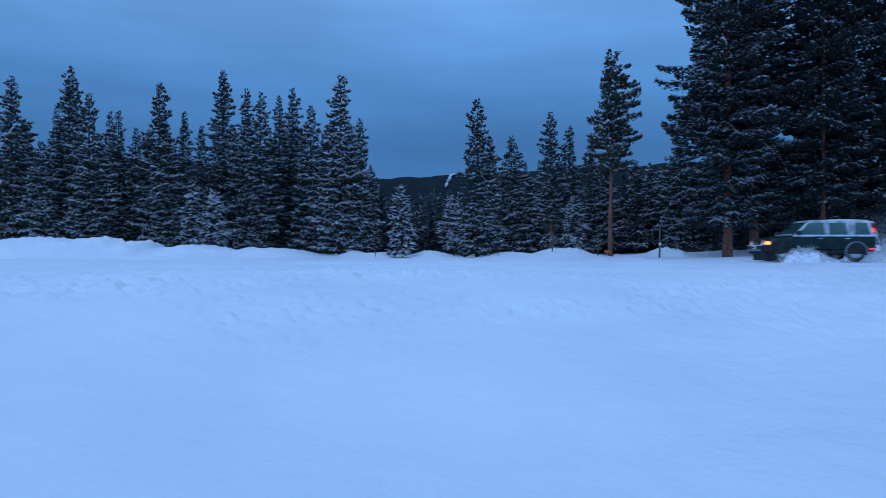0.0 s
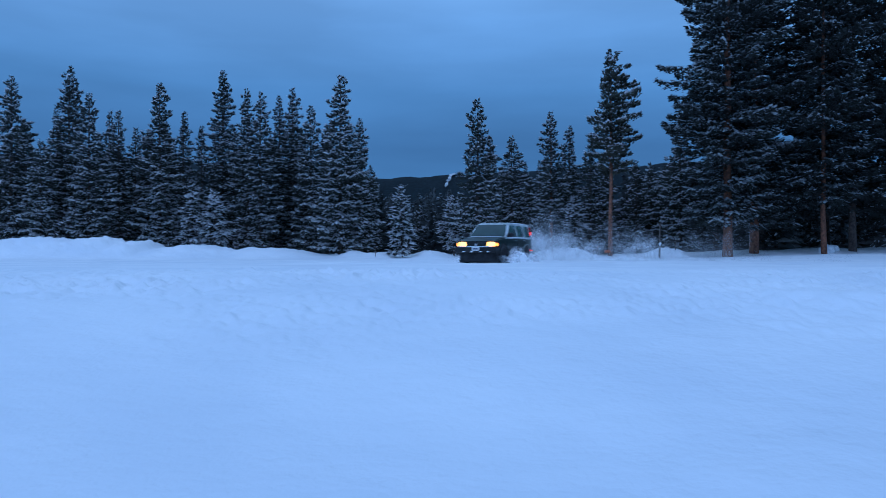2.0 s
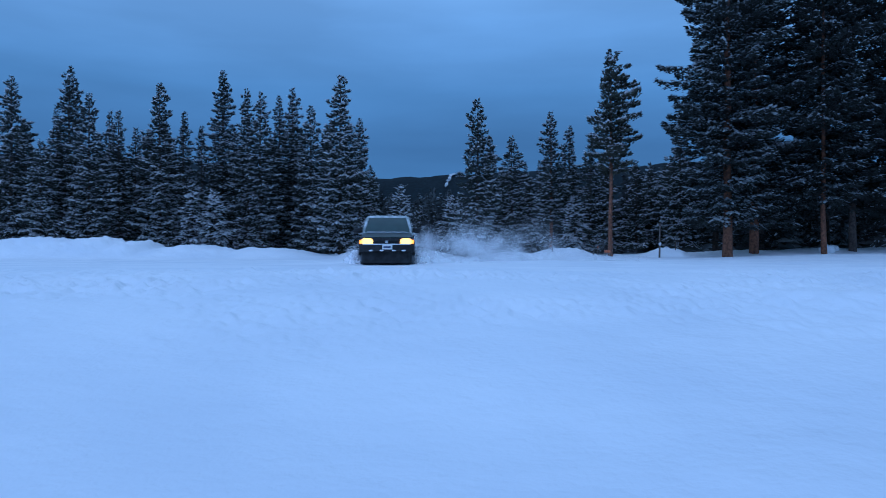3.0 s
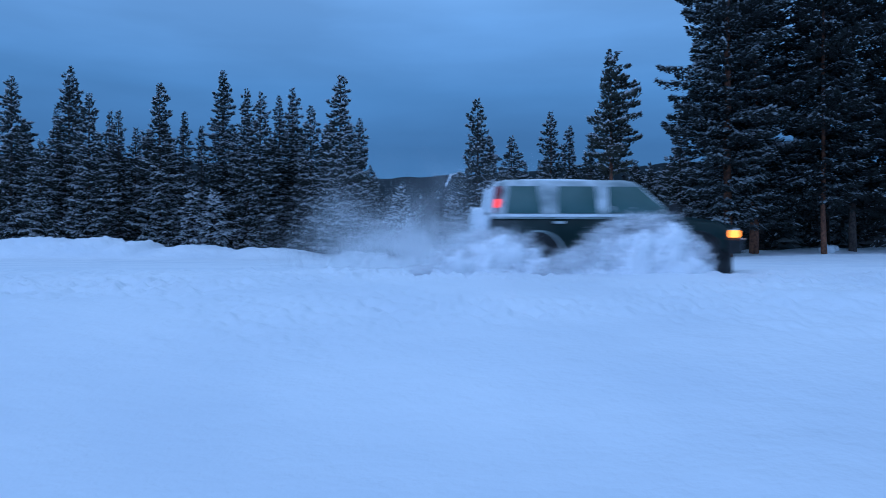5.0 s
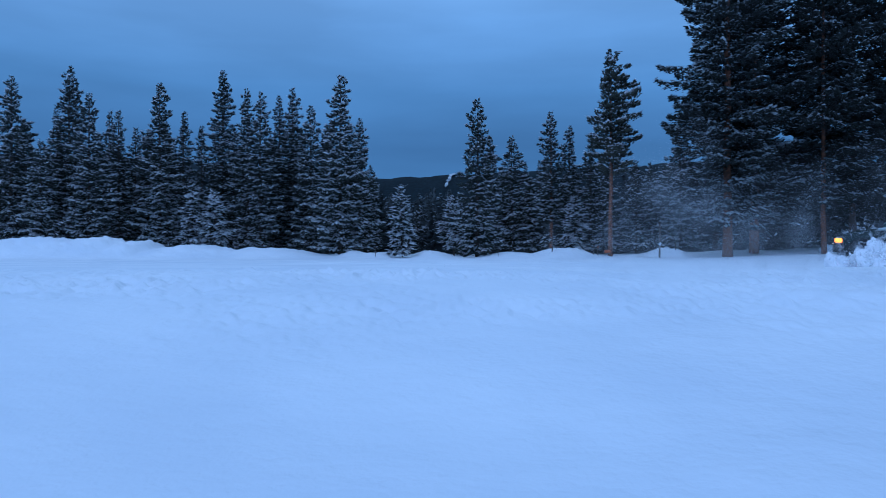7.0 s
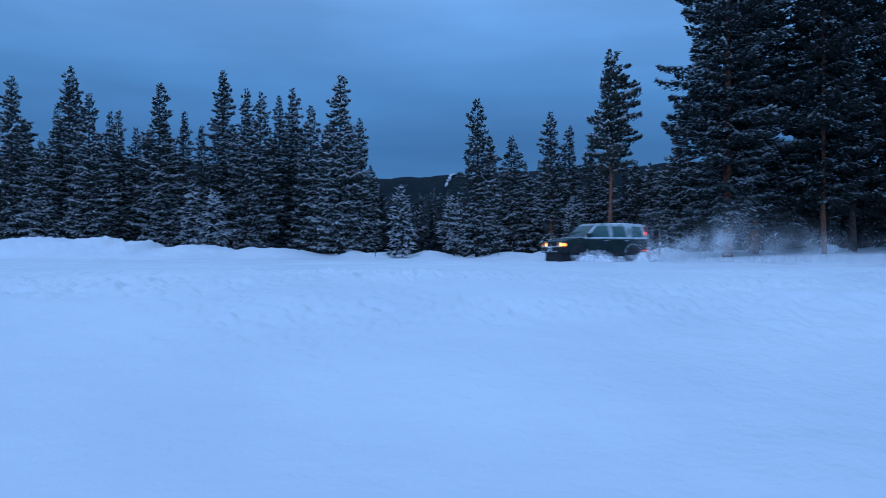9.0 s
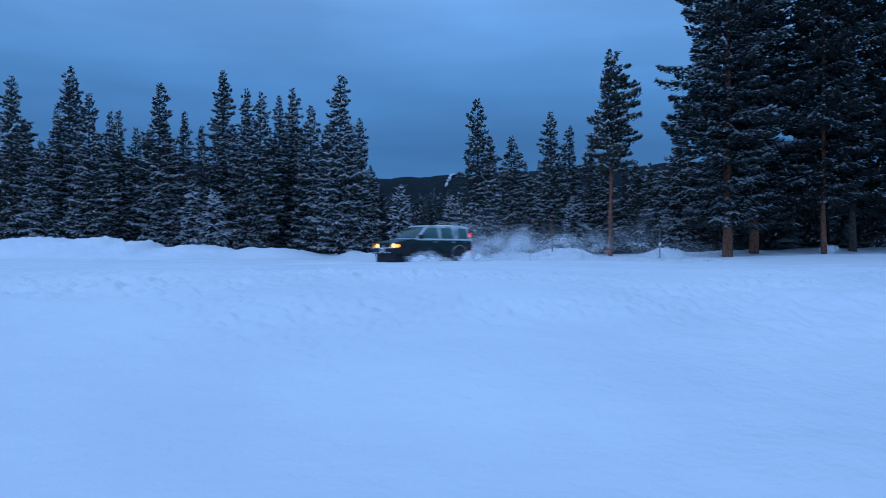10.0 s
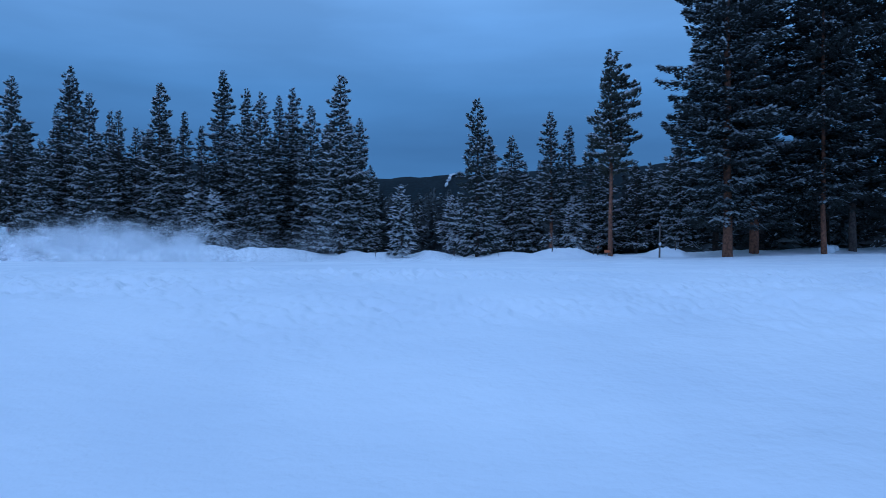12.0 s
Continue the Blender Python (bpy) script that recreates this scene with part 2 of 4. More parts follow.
def snow_relief(x, y):
    """Lumps, trodden patches and wind ripples of the snow."""
    r = math.hypot(x, y)
    if r > 60:
        return 0.0
    fade = 1.0 if r < 30 else max(0.0, 1 - (r - 30) / 30)
    z = 0.020 * noise.noise((x * 0.8, y * 0.8, 3.0)) + 0.010 * noise.noise((x * 2.6, y * 2.6, 5.0))
    churn = smooth_step(-0.3, 0.3, noise.noise((x * 0.22 + 3, y * 0.5, 9.0))) * math.exp(-((y - 10.6 - 0.04 * x) / 2.2) ** 2)
    churn += 0.3 * smooth_step(0.15, 0.5, noise.noise((x * 0.3, y * 0.45, 21.0))) * smooth_step(12, 16, y)
    lump = 0.8 * noise.noise((x * 4.2, y * 3.4, 1.0)) * (1 - 0.6 * smooth_step(13, 20, y)) + 0.8 * noise.noise((x * 9.5, y * 6.0, 2.0)) * (1 - smooth_step(10.5, 14.5, y))
    lump *= 1 - 0.75 * smooth_step(11.0, 15.0, y)
    z += churn * 0.08 * lump
    z += 0.042 * lump * smooth_step(5, 7.5, y) * (1 - smooth_step(17, 30, y)) * smooth_step(-0.4, 0.3, noise.noise((x * 0.4, y * 0.7, 31.0)))
    # a dug-up heap
    heap = math.exp(-((x - 4.5) / 0.75) ** 2 - ((y - 8.1) / 0.5) ** 2)
    z += heap * (0.10 + 0.12 * noise.noise((x * 3.1, y * 3.1, 8.0)))
    pit = noise.noise((x * 3.6, y * 3.0, 40.0))
    z -= 0.035 * smooth_step(0.45, 0.7, pit) * smooth_step(6.0, 8.0, y) * (1 - smooth_step(12, 18, y))
    for c in (22.3, 24.0, 28.4, 30.0, 32.1, 33.6):
        w = y - c - 0.9 * math.sin(x * 0.09 + c)
        z -= 0.06 * math.exp(-(w / 0.22) ** 2) - 0.03 * math.exp(-((abs(w) - 0.42) / 0.16) ** 2)
    return z * fade


def build_ground():
    radii = [0.5 * 1.16 ** k for k in range(12)]
    while radii[-1] < 48:
        radii.append(radii[-1] * 1.0088)
    while radii[-1] < 4200:
        radii.append(radii[-1] * 1.11)
    angles = [radians(a) for a in np.linspace(52, 128, 380)] + [radians(a) for a in np.linspace(134, 406, 64)]
    na = len(angles)
    verts = [(0.0, 0.0, ground_z(0, 0))]
    for r in radii:
        for a in angles:
            x, y = r * math.cos(a), r * math.sin(a)
            verts.append((x, y, ground_z(x, y) + snow_relief(x, y)))
    i = np.arange(na)
    j = (i + 1) % na
    tris = [np.stack([np.zeros(na, int), 1 + i, 1 + j], 1)]
    for k in range(len(radii) - 1):
        a, b = 1 + k * na, 1 + (k + 1) * na
        tris += [np.stack([a + i, b + i, b + j], 1), np.stack([a + i, b + j, a + j], 1)]
    me = mesh_from("ground", verts, np.concatenate(tris), smooth=True)
    tagged(part_mesh("ground", me, SNOW), "trampled open snow field with banks before the trees", "snow", kind="structure")


build_ground()


# ---- trees ----
def clump_arrays(root, along, side, length, width, thick):
    """Tufts: a pointed four-cornered body for each root."""
    n = len(root)
    up = np.cross(along, side)
    mid = root + along * (length * 0.4)[:, None]
    v = np.stack([mid + side * width[:, None], mid - side * width[:, None], mid - up * thick[:, None] * np.sign(up[:, 2:3] + 1e-6) - along * (length * 0.35)[:, None], root + along * length[:, None]], 1)
    f = np.array([(3, 1, 0), (2, 0, 1), (3, 2, 1), (3, 0, 2)])
    return v.reshape(-1, 3), (f[None] + 4 * np.arange(n)[:, None, None]).reshape(-1, 3)


def unit(a):
    return a / np.linalg.norm(a, axis=1)[:, None]


def conifer_arrays(seed, h, r, base, per_m=22, droop=0.30, snow=0.4, tuft=0.215, dens=1.45, ragged=0.3, pine=False, slim=0.27, fine_to=99.0, taper=0.70, lean=0.0):
    """Boughs in a spiral, each a fan of needle brushes; snow lies in pads on some of them."""
    r *= 1.32
    g = np.random.default_rng(seed)
    nb = int((h - base) * per_m)
    u = ((np.arange(nb) + g.random(nb)) / nb) ** 1.08
    z0 = base + u * (h - base) * 0.985
    if pine:
        prof = np.minimum(1, 0.5 + u * 2.6) * (1 - u) ** 0.62 + 0.05
    else:
        prof = np.minimum(1, 0.62 + u * 1.3) * (1 - u) ** taper + 0.02
    # boughs come in tiers and gaps
    gap = 0.88 + 0.12 * np.sin(z0 * 2 * math.pi / g.uniform(0.75, 1.1) + g.uniform(0, 6))
    az = np.arange(nb) * 2.39996 + g.normal(0, 0.5, nb)
    lop = 1 + 0.24 * np.sin(az + g.uniform(0, 6)) * np.sin(z0 * 0.9 + g.uniform(0, 6)) + 0.14 * np.sin(3 * az + z0 * 1.3)
    ln = np.maximum(r * prof * gap * lop * (1 - ragged + 2 * ragged * g.random(nb) ** 1.5), 0.10)
    ln *= np.where(g.random(nb) < 0.16, 0.45, 1.0) * (1 + lean * np.cos(az))
    tilt = droop * (1.1 - 1.9 * u) + g.normal(0, 0.09, nb)
    cnt = np.maximum(3, dens * (3 + 9 * ln + 11 * ln ** 2) * np.where(z0 > fine_to, 0.25, 1.0)).astype(int)
    bi = np.repeat(np.arange(nb), cnt)
    n = len(bi)
    s = 0.12 + 0.88 * g.random(n) ** 0.7
    w = g.uniform(-1, 1, n)
    out = np.stack([np.cos(az), np.sin(az), np.zeros(nb)], 1)[bi]
    tang = np.stack([-np.sin(az), np.cos(az), np.zeros(nb)], 1)[bi]
    dist, half = ln[bi] * s, ln[bi] * 0.40 * (1 - s) ** 0.6 + 0.05
    root = out * dist[:, None] + tang * (w * half)[:, None]
    # the bough sags, lifts its tip, and its side twigs hang
    root[:, 2] += z0[bi] - tilt[bi] * dist * (1 - 0.45 * s) + 0.10 * ln[bi] * s ** 3 - 0.22 * np.abs(w) * half + g.normal(0, 0.03, n)
    ang = w * g.uniform(0.5, 1.3, n) * (1 - 0.4 * s ** 2)
    along = out * np.cos(ang)[:, None] + tang * np.sin(ang)[:, None]
    along[:, 2] = g.uniform(-0.1, 1.1, n) if pine else -tilt[bi] * 0.6 - g.uniform(-0.35, 0.75, n) + 0.5 * u[bi]
    along = unit(along)
    side = np.cross(along, (0, 0, 1.0)) + g.normal(0, 0.4, (n, 3))
    side = unit(side - along * (side * along).sum(1)[:, None])
    big = np.where(z0 > fine_to, 1.9, 1.0)[bi]
    length = tuft * big * g.uniform(0.6, 1.25, n) * np.minimum(1, 0.55 + ln[bi])
    width = length * g.uniform(slim, slim * 1.7, n)
    fv, ft = clump_arrays(root, along, side, length, width, width * 0.8)
    # snow: some boughs carry much, their outer parts most
    heavy = np.clip(snow * (2.5 - 1.35 * u) + min(1.0, 2.5 * snow) * g.normal(0, 0.30, nb) + 0.6 * min(0.5, snow) * np.sin(2 * az + 0.8 * z0 + seed) * np.sin(1.3 * z0 + az), 0.2 * snow, 1.0)[bi]
    pick = (g.random(n) < heavy * (0.4 + 0.6 * s)) & (s > 0.22)
    m = int(pick.sum())
    flat = along[pick] * (1, 1, 0.8)
    flat = unit(flat + 1e-4)
    across = unit(np.cross(flat, (0, 0, 1.0)))
    lift = np.zeros((m, 3))
    lift[:, 2] = width[pick] * 0.55 + 0.03
    size = g.uniform(0.8, 1.7, m) * (1.55 if snow > 0.75 else 1.0)
    sv, st = clump_arrays(root[pick] + lift, flat, across, length[pick] * 0.85 * size, width[pick] * 0.85 * size, -width[pick] * 0.6)
    return (fv, ft), (sv, st)


def trunk_arrays(seed, h, r0, lean=0.0):
    g = np.random.default_rng(seed + 999)
    k = 9
    z = np.linspace(-0.6, h * 0.97, k)
    wob = np.cumsum(g.normal(0, 0.012 * h / k, (k, 2)), 0)
    path = np.column_stack([wob[:, 0] + lean * z, wob[:, 1], z])
    rad = r0 * np.maximum(0.06, 1 - z / h) ** 0.75
    rad[0] *= 1.25
    return tube(path, rad, 8)


def conifer(seed, x, y, h, r, base=0.5, label="", snow=0.4, trunk_r=None, needles=None, bark=None, load=None, name="spruce_tree", group="conifers at the field's edge", **kw):
    e = empty(name, pose(x, y, ground_z(x, y)), label, "tree", group)
    (fv, ft), (sv, st) = conifer_arrays(seed, h, r, base, snow=snow, **kw)
    tv, tt = trunk_arrays(seed, h, trunk_r or 0.0105 * h + 0.03)
    part_mesh("trunk", mesh_from("trunk", tv, tt, smooth=True), bark or BARK, e)
    tagged(part_mesh("crown", mesh_from("crown", fv, ft), needles or NEEDLES, e), kind="stuff")
    if len(st):
        tagged(part_mesh("snow_load", mesh_from("snow_load", sv, st), load or SNOW_LOAD, e, "clinging fresh snow"), kind="stuff")
    return e


def edge_tree(seed, x, y, h, r, snow=0.4, base=0.6, **kw):
    words = "tall" if h > 11 else ("young" if h < 5.5 else "slender")
    cover = "dark green" if snow < 0.3 else ("snow-laden" if snow > 0.52 else "snow-dusted")
    return conifer(seed, x, y, h * 1.013, r, base=base, snow=snow, label=f"{words} {cover} spruce standing in deep snow", **kw)


# west wood edge
edge_tree(12, -32.76, 50, 12.13, 1.63, 0.42)
edge_tree(13, -29.50, 47.5, 12.15, 1.54, 0.42)
edge_tree(14, -26.63, 46, 7.51, 1.12, 0.45)
edge_tree(15, -31.70, 57, 11.95, 1.20, 0.3)
edge_tree(16, -28.98, 54, 14.58, 1.84, 0.36)
edge_tree(17, -23.70, 46.5, 10.65, 1.51, 0.46)
edge_tree(18, -25.42, 53, 10.82, 0.86, 0.3)
edge_tree(19, -23.84, 51, 10.42, 1.00, 0.34)
edge_tree(20, -25.65, 58, 10.51, 1.27, 0.36)
edge_tree(21, -19.35, 47.5, 11.69, 1.47, 0.48)
edge_tree(22, -20.85, 56, 11.38, 1.18, 0.34)
edge_tree(23, -18.75, 54, 9.93, 1.05, 0.3)
edge_tree(24, -16.49, 52, 13.84, 1.52, 0.32)
# along the run edge
edge_tree(25, -14.11, 50, 11.93, 1.30, 0.36)
edge_tree(26, -12.83, 49, 11.53, 1.20, 0.4)
edge_tree(27, -13.20, 56, 12.75, 1.27, 0.36)
edge_tree(28, -11.68, 54, 13.00, 1.49, 0.42)
edge_tree(29, -9.51, 50, 10.71, 1.46, 0.46)
edge_tree(30, -5.96, 40.5, 10.5, 1.42, 0.5, base=0.3)
edge_tree(31, -6.26, 52, 10.28, 1.40, 0.44)
edge_tree(32, -5.83, 56, 7.19, 0.91, 0.42)
edge_tree(33, -16.24, 45, 4.35, 0.73, 0.8)
edge_tree(34, -34.85, 58, 10.98, 1.41, 0.3, per_m=18, tuft=0.32)
edge_tree(35, -27.99, 57, 9.17, 1.20, 0.3, per_m=18, tuft=0.32)
edge_tree(36, -24.61, 58, 9.89, 1.32, 0.3, per_m=18, tuft=0.32)
edge_tree(37, -22.20, 57, 9.17, 1.20, 0.3, per_m=18, tuft=0.32)
edge_tree(38, -17.40, 58, 10.37, 1.32, 0.3, per_m=18, tuft=0.32)
edge_tree(39, -14.33, 58, 9.80, 1.32, 0.3, per_m=18, tuft=0.32)
edge_tree(40, -11.88, 58, 10.37, 1.32, 0.32, per_m=18, tuft=0.32)
edge_tree(41, -9.38, 56, 10.15, 1.27, 0.34, per_m=18, tuft=0.32)
edge_tree(42, -7.56, 56, 8.47, 1.18, 0.36, per_m=18, tuft=0.32)
edge_tree(43, -14.62, 44.5, 3.76, 0.87, 0.85)
# middle clump
edge_tree(44, -2.30, 38.8, 4.0, 0.70, 1.0, base=0.25)
edge_tree(45, 0.73, 47, 4.04, 0.84, 0.9)
edge_tree(46, 2.03, 41, 9.3, 1.36, 0.28, base=0.3)
edge_tree(47, 3.89, 57, 9.63, 1.02, 0.26)
edge_tree(48, 5.31, 54, 9.22, 1.58, 0.36)
edge_tree(49, 8.90, 75, 10.00, 0.85, 0.3)
edge_tree(50, 9.73, 70, 9.51, 0.91, 0.3)
edge_tree(51, 7.92, 51, 10.50, 1.16, 0.3, base=2.6, bark=BARK_RED)
edge_tree(52, 9.83, 54, 10.06, 1.32, 0.34)
edge_tree(53, 11.03, 52, 8.38, 1.52, 0.3)
edge_tree(54, 8.75, 46, 3.88, 0.75, 0.8)
edge_tree(55, 15.53, 56, 7.42, 1.64, 0.28)
edge_tree(56, 15.74, 46, 8.37, 1.57, 0.36)
edge_tree(57, 6.58, 43.5, 1.03, 0.42, 0.55)
edge_tree(58, 5.07, 60, 7.59, 1.37, 0.3, per_m=18, tuft=0.32)
edge_tree(59, 7.51, 60, 6.62, 1.27, 0.3, per_m=18, tuft=0.32)
edge_tree(60, 13.58, 58, 6.97, 1.41, 0.28, per_m=18, tuft=0.32)
edge_tree(61, 17.95, 60, 7.20, 1.46, 0.26, per_m=18, tuft=0.32)
edge_tree(62, 18.77, 58, 7.44, 1.41, 0.26, per_m=18, tuft=0.32)
edge_tree(63, -0.71, 62, 3.81, 1.01, 0.45, per_m=18, tuft=0.32)
edge_tree(64, -2.25, 66, 4.58, 1.07, 0.4, per_m=18, tuft=0.32)
edge_tree(65, -5.27, 60, 4.67, 1.07, 0.45, per_m=18, tuft=0.32)

# lone pine with a bare trunk
conifer(301, 9.63, 40.0, 12.0, 1.36, base=4.7, snow=0.16, needles=PINE, bark=BARK_RED, trunk_r=0.135, name="pine_tree", pine=True, per_m=24, droop=-0.12, tuft=0.22, dens=1.45, slim=0.26, ragged=0.40, lean=0.32,
        label="tall pine with a bare reddish trunk and clumped crown")
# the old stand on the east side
OLD = dict(per_m=17, tuft=0.26, dens=0.95, ragged=0.36, slim=0.24, taper=0.55, fine_to=17.0, load=RIME, needles=SHADED_NEEDLES, group="old trees on the east side")
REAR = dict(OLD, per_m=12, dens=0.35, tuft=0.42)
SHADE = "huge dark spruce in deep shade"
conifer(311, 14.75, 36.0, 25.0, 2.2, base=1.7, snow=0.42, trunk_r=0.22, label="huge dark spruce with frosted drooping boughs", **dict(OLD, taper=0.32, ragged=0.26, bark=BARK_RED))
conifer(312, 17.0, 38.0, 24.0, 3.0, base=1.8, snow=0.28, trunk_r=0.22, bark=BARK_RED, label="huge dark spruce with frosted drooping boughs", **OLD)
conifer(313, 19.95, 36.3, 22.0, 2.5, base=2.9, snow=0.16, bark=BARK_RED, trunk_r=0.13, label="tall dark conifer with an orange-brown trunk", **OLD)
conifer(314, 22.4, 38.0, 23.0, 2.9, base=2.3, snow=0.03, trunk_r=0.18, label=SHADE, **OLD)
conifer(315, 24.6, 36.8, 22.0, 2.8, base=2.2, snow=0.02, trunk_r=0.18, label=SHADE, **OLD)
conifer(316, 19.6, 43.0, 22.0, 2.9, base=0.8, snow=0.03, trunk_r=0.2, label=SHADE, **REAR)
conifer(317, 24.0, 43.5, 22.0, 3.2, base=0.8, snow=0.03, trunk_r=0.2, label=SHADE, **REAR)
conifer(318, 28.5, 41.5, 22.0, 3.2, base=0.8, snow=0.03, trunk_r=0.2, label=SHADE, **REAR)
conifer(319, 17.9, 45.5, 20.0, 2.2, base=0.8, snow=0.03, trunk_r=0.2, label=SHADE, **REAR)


def far_woods():
    """The forest behind the first trees: hundreds of ragged small spruces in one mesh."""
    g = np.random.default_rng(77)
    kinds = []
    for k in range(5):
        (fv, ft), (sv, st) = conifer_arrays(500 + k, 10.0, 1.4, 0.3, per_m=4 if k < 3 else 2, tuft=0.6, dens=0.22, snow=0.3 if k < 3 else -2)
        # ragged tiers of boughs under the tufts
        av, at, n = [fv], [ft], len(fv)
        tiers, sides = 20, 7
        for q in range(tiers):
            z, r = 10.0 * (0.05 + 0.93 * q / tiers), 1.75 * (1 - q / tiers) ** 0.85 * g.uniform(0.8, 1.1) + 0.08
            a = np.linspace(0, 2 * math.pi, sides, endpoint=False) + g.uniform(0, 1)
            rr = r * g.uniform(0.4, 1.1, sides)
            rim = np.column_stack([rr * np.cos(a), rr * np.sin(a), z - 0.35 * rr * g.uniform(0.3, 1.0, sides)])
            av.append(np.vstack([[(0, 0, z + 0.8)], rim]))
            at.append(np.array([(n, n + 1 + s, n + 1 + (s + 1) % sides) for s in range(sides)]))
            n += sides + 1
        kinds.append(((np.concatenate(av), np.concatenate(at)), (sv, st)))
    green, white = [[], [], 0], [[], [], 0]
    spots = []
    for _ in range(280):
        y = g.uniform(57, 82)
        x = g.uniform(-0.75, 0.78) * y
        px = x / y
        if px > 0.25 or px < -0.12:
            h = g.uniform(6.0, 9.3)
        else:
            h = g.uniform(3.0, 6.0)
        spots.append((x, y, h))
    for _ in range(110):
        y = g.uniform(56, 90)
        spots.append((g.uniform(-0.13, 0.06) * y, y, g.uniform(3.2, 6.6) * y / 70))
    for _ in range(260):
        y = g.uniform(90, 230)
        x = g.uniform(-0.78, 0.8) * y
        spots.append((x, y, g.uniform(7, 13) * (0.75 + y / 460)))
    for x, y, h in spots:
        pair = kinds[g.integers(3) if y < 90 else g.integers(3, 5)]
        k = h / 10
        w = g.uniform(0, 6.28)
        c, s = math.cos(w) * k, math.sin(w) * k
        for store, (fv, ft) in zip((green, white), pair):
            if len(ft):
                store[0].append(np.column_stack([fv[:, 0] * c - fv[:, 1] * s + x, fv[:, 0] * s + fv[:, 1] * c + y, fv[:, 2] * k + 0.1]))
                store[1].append(ft + store[2])
                store[2] += len(fv)
    me = mesh_from("far_woods", np.concatenate(green[0]), np.concatenate(green[1]))
    tagged(part_mesh("far_woods", me, FAR_WOOD), "dense dark spruce forest behind the clearing", "forest", kind="stuff")
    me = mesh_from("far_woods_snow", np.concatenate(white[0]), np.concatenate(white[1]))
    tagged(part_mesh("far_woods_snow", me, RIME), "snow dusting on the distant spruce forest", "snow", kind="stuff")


far_woods()


def hill():
    """A long wooded ridge far off."""
    def crest(a):
        return 155 + 46 * smooth_step(0.05, -0.5, a) * 1.2 + 14 * math.sin(a * 7 + 0.4) * 0.4 + 24 * smooth_step(0.18, 0.45, a) + 75 * max(-0.13, min(0.2, a))
    def slope(a, t):
        return -8 + (crest(a) + 8) * smooth_step(0, 1, t) ** 0.9 + 5 * noise.noise((a * 30, t * 6, 0)) * t + 2.2 * noise.noise((a * 150, t * 30, 4)) * t
    cols, rows = 260, 26
    verts, tris = [], []
    for i in range(cols):
        a = -0.95 + 1.9 * i / (cols - 1)
        for k in range(rows):
            t = k / (rows - 1)
            d = 900 + 600 * t
            z = slope(a, t)
            verts.append((a * d, d, z))
    for i in range(cols - 1):
        for k in range(rows - 1):
            p = i * rows + k
            tris += [(p, p + rows, p + rows + 1), (p, p + rows + 1, p + 1)]
    me = mesh_from("hill_backdrop", verts, tris, smooth=True)
    tagged(part_mesh("hill_backdrop", me, HILL), "long dark wooded ridge under low cloud", "hill", kind="structure")
    # a cleared run of snow on the ridge
    verts, tris = [], []
    for k in range(13):
        t = 0.65 + 0.27 * k / 12
        for q in range(4):
            a = 0.0035 + 0.0135 * (k / 12) ** 1.3 + 0.0062 * (0.35 + 0.9 * k / 12) * (1 + 1.6 * noise.noise((k * 1.7, 0.3, 2))) * (q / 3 - 0.5) + 0.0022 * noise.noise((k * 0.8, q * 0.1, 5))
            d = 900 + 600 * t
            verts.append((a * d, d - 4, slope(a, t) + 2.0))
    for k in range(12):
        for q in range(3):
            p = k * 4 + q
            tris += [(p, p + 1, p + 5), (p, p + 5, p + 4)]
    me = mesh_from("cleared_run", verts, tris, smooth=True)
    tagged(part_mesh("cleared_run_backdrop", me, HILL_SNOW), "narrow snow-covered clearing on the ridge", "clearing", kind="structure")


hill()


# ---- marker posts ----
def marker(name, x, y, h, r, label, tip=None, cap=0.0):
    """A round or split post driven into the snow, with a rough top."""
    e = empty(name, pose(x, y, ground_z(x, y)), label, "post", "marker posts by the track")
    bm = bmesh.new()
    loft([[(r * k * math.cos(a) + 0.02 * z, r * k * math.sin(a) * (1 + 0.1 * math.sin(3 * a)), z) for a in np.linspace(0, 2 * math.pi, 9)[:-1]] for z, k in ((-0.4, 1.1), (h * 0.5, 1.0), (h * 0.96, 0.95), (h, 0.7))], bm=bm)
    part("shaft", bm, WOODPOST, e)
    if tip:
        part("tip", block((r * 2.6, r * 2.6, h * 0.22), (0.02 * h, 0, h * 0.9), r * 0.4), tip, e, "orange painted tip")
    if cap:
        bm = bmesh.new()
        bmesh.ops.create_icosphere(bm, subdivisions=3, radius=1.0)
        for v in bm.verts:
            v.co = Vector((v.co.x * cap, v.co.y * cap, v.co.z * cap * 1.3)) * (1 + 0.3 * noise.noise(v.co * 2)) + Vector((0.02, -r, h * 0.40))
        part("snow_cap", bm, CAKED, e, "clump of snow frozen to the post")
    return e


ORANGE = material("orange_paint", (0.55, 0.16, 0.04), 0.6, dark=(0.3, 0.09, 0.03), scale=20.0)
marker("marker_stake", -3.70, 38.0, 0.62, 0.016, "thin grey stake in the snow bank")
marker("marker_stake", 3.05, 38.5, 0.32, 0.016, "short thin stake in the snow bank")
marker("marker_post", 6.16, 39.2, 1.12, 0.035, "dark weathered wooden post in the snow")
marker("marker_stake", 8.42, 38.8, 0.48, 0.022, "short wooden stake in the snow")
marker("marker_stake", 8.64, 38.8, 0.52, 0.022, "short wooden stake with an orange tip", tip=ORANGE)
marker("marker_post", 12.15, 39.0, 1.95, 0.05, "tall dark post with snow frozen to it", cap=0.075)
marker("marker_stake", 13.05, 39.0, 0.55, 0.03, "short wooden stake beside the snow heap")
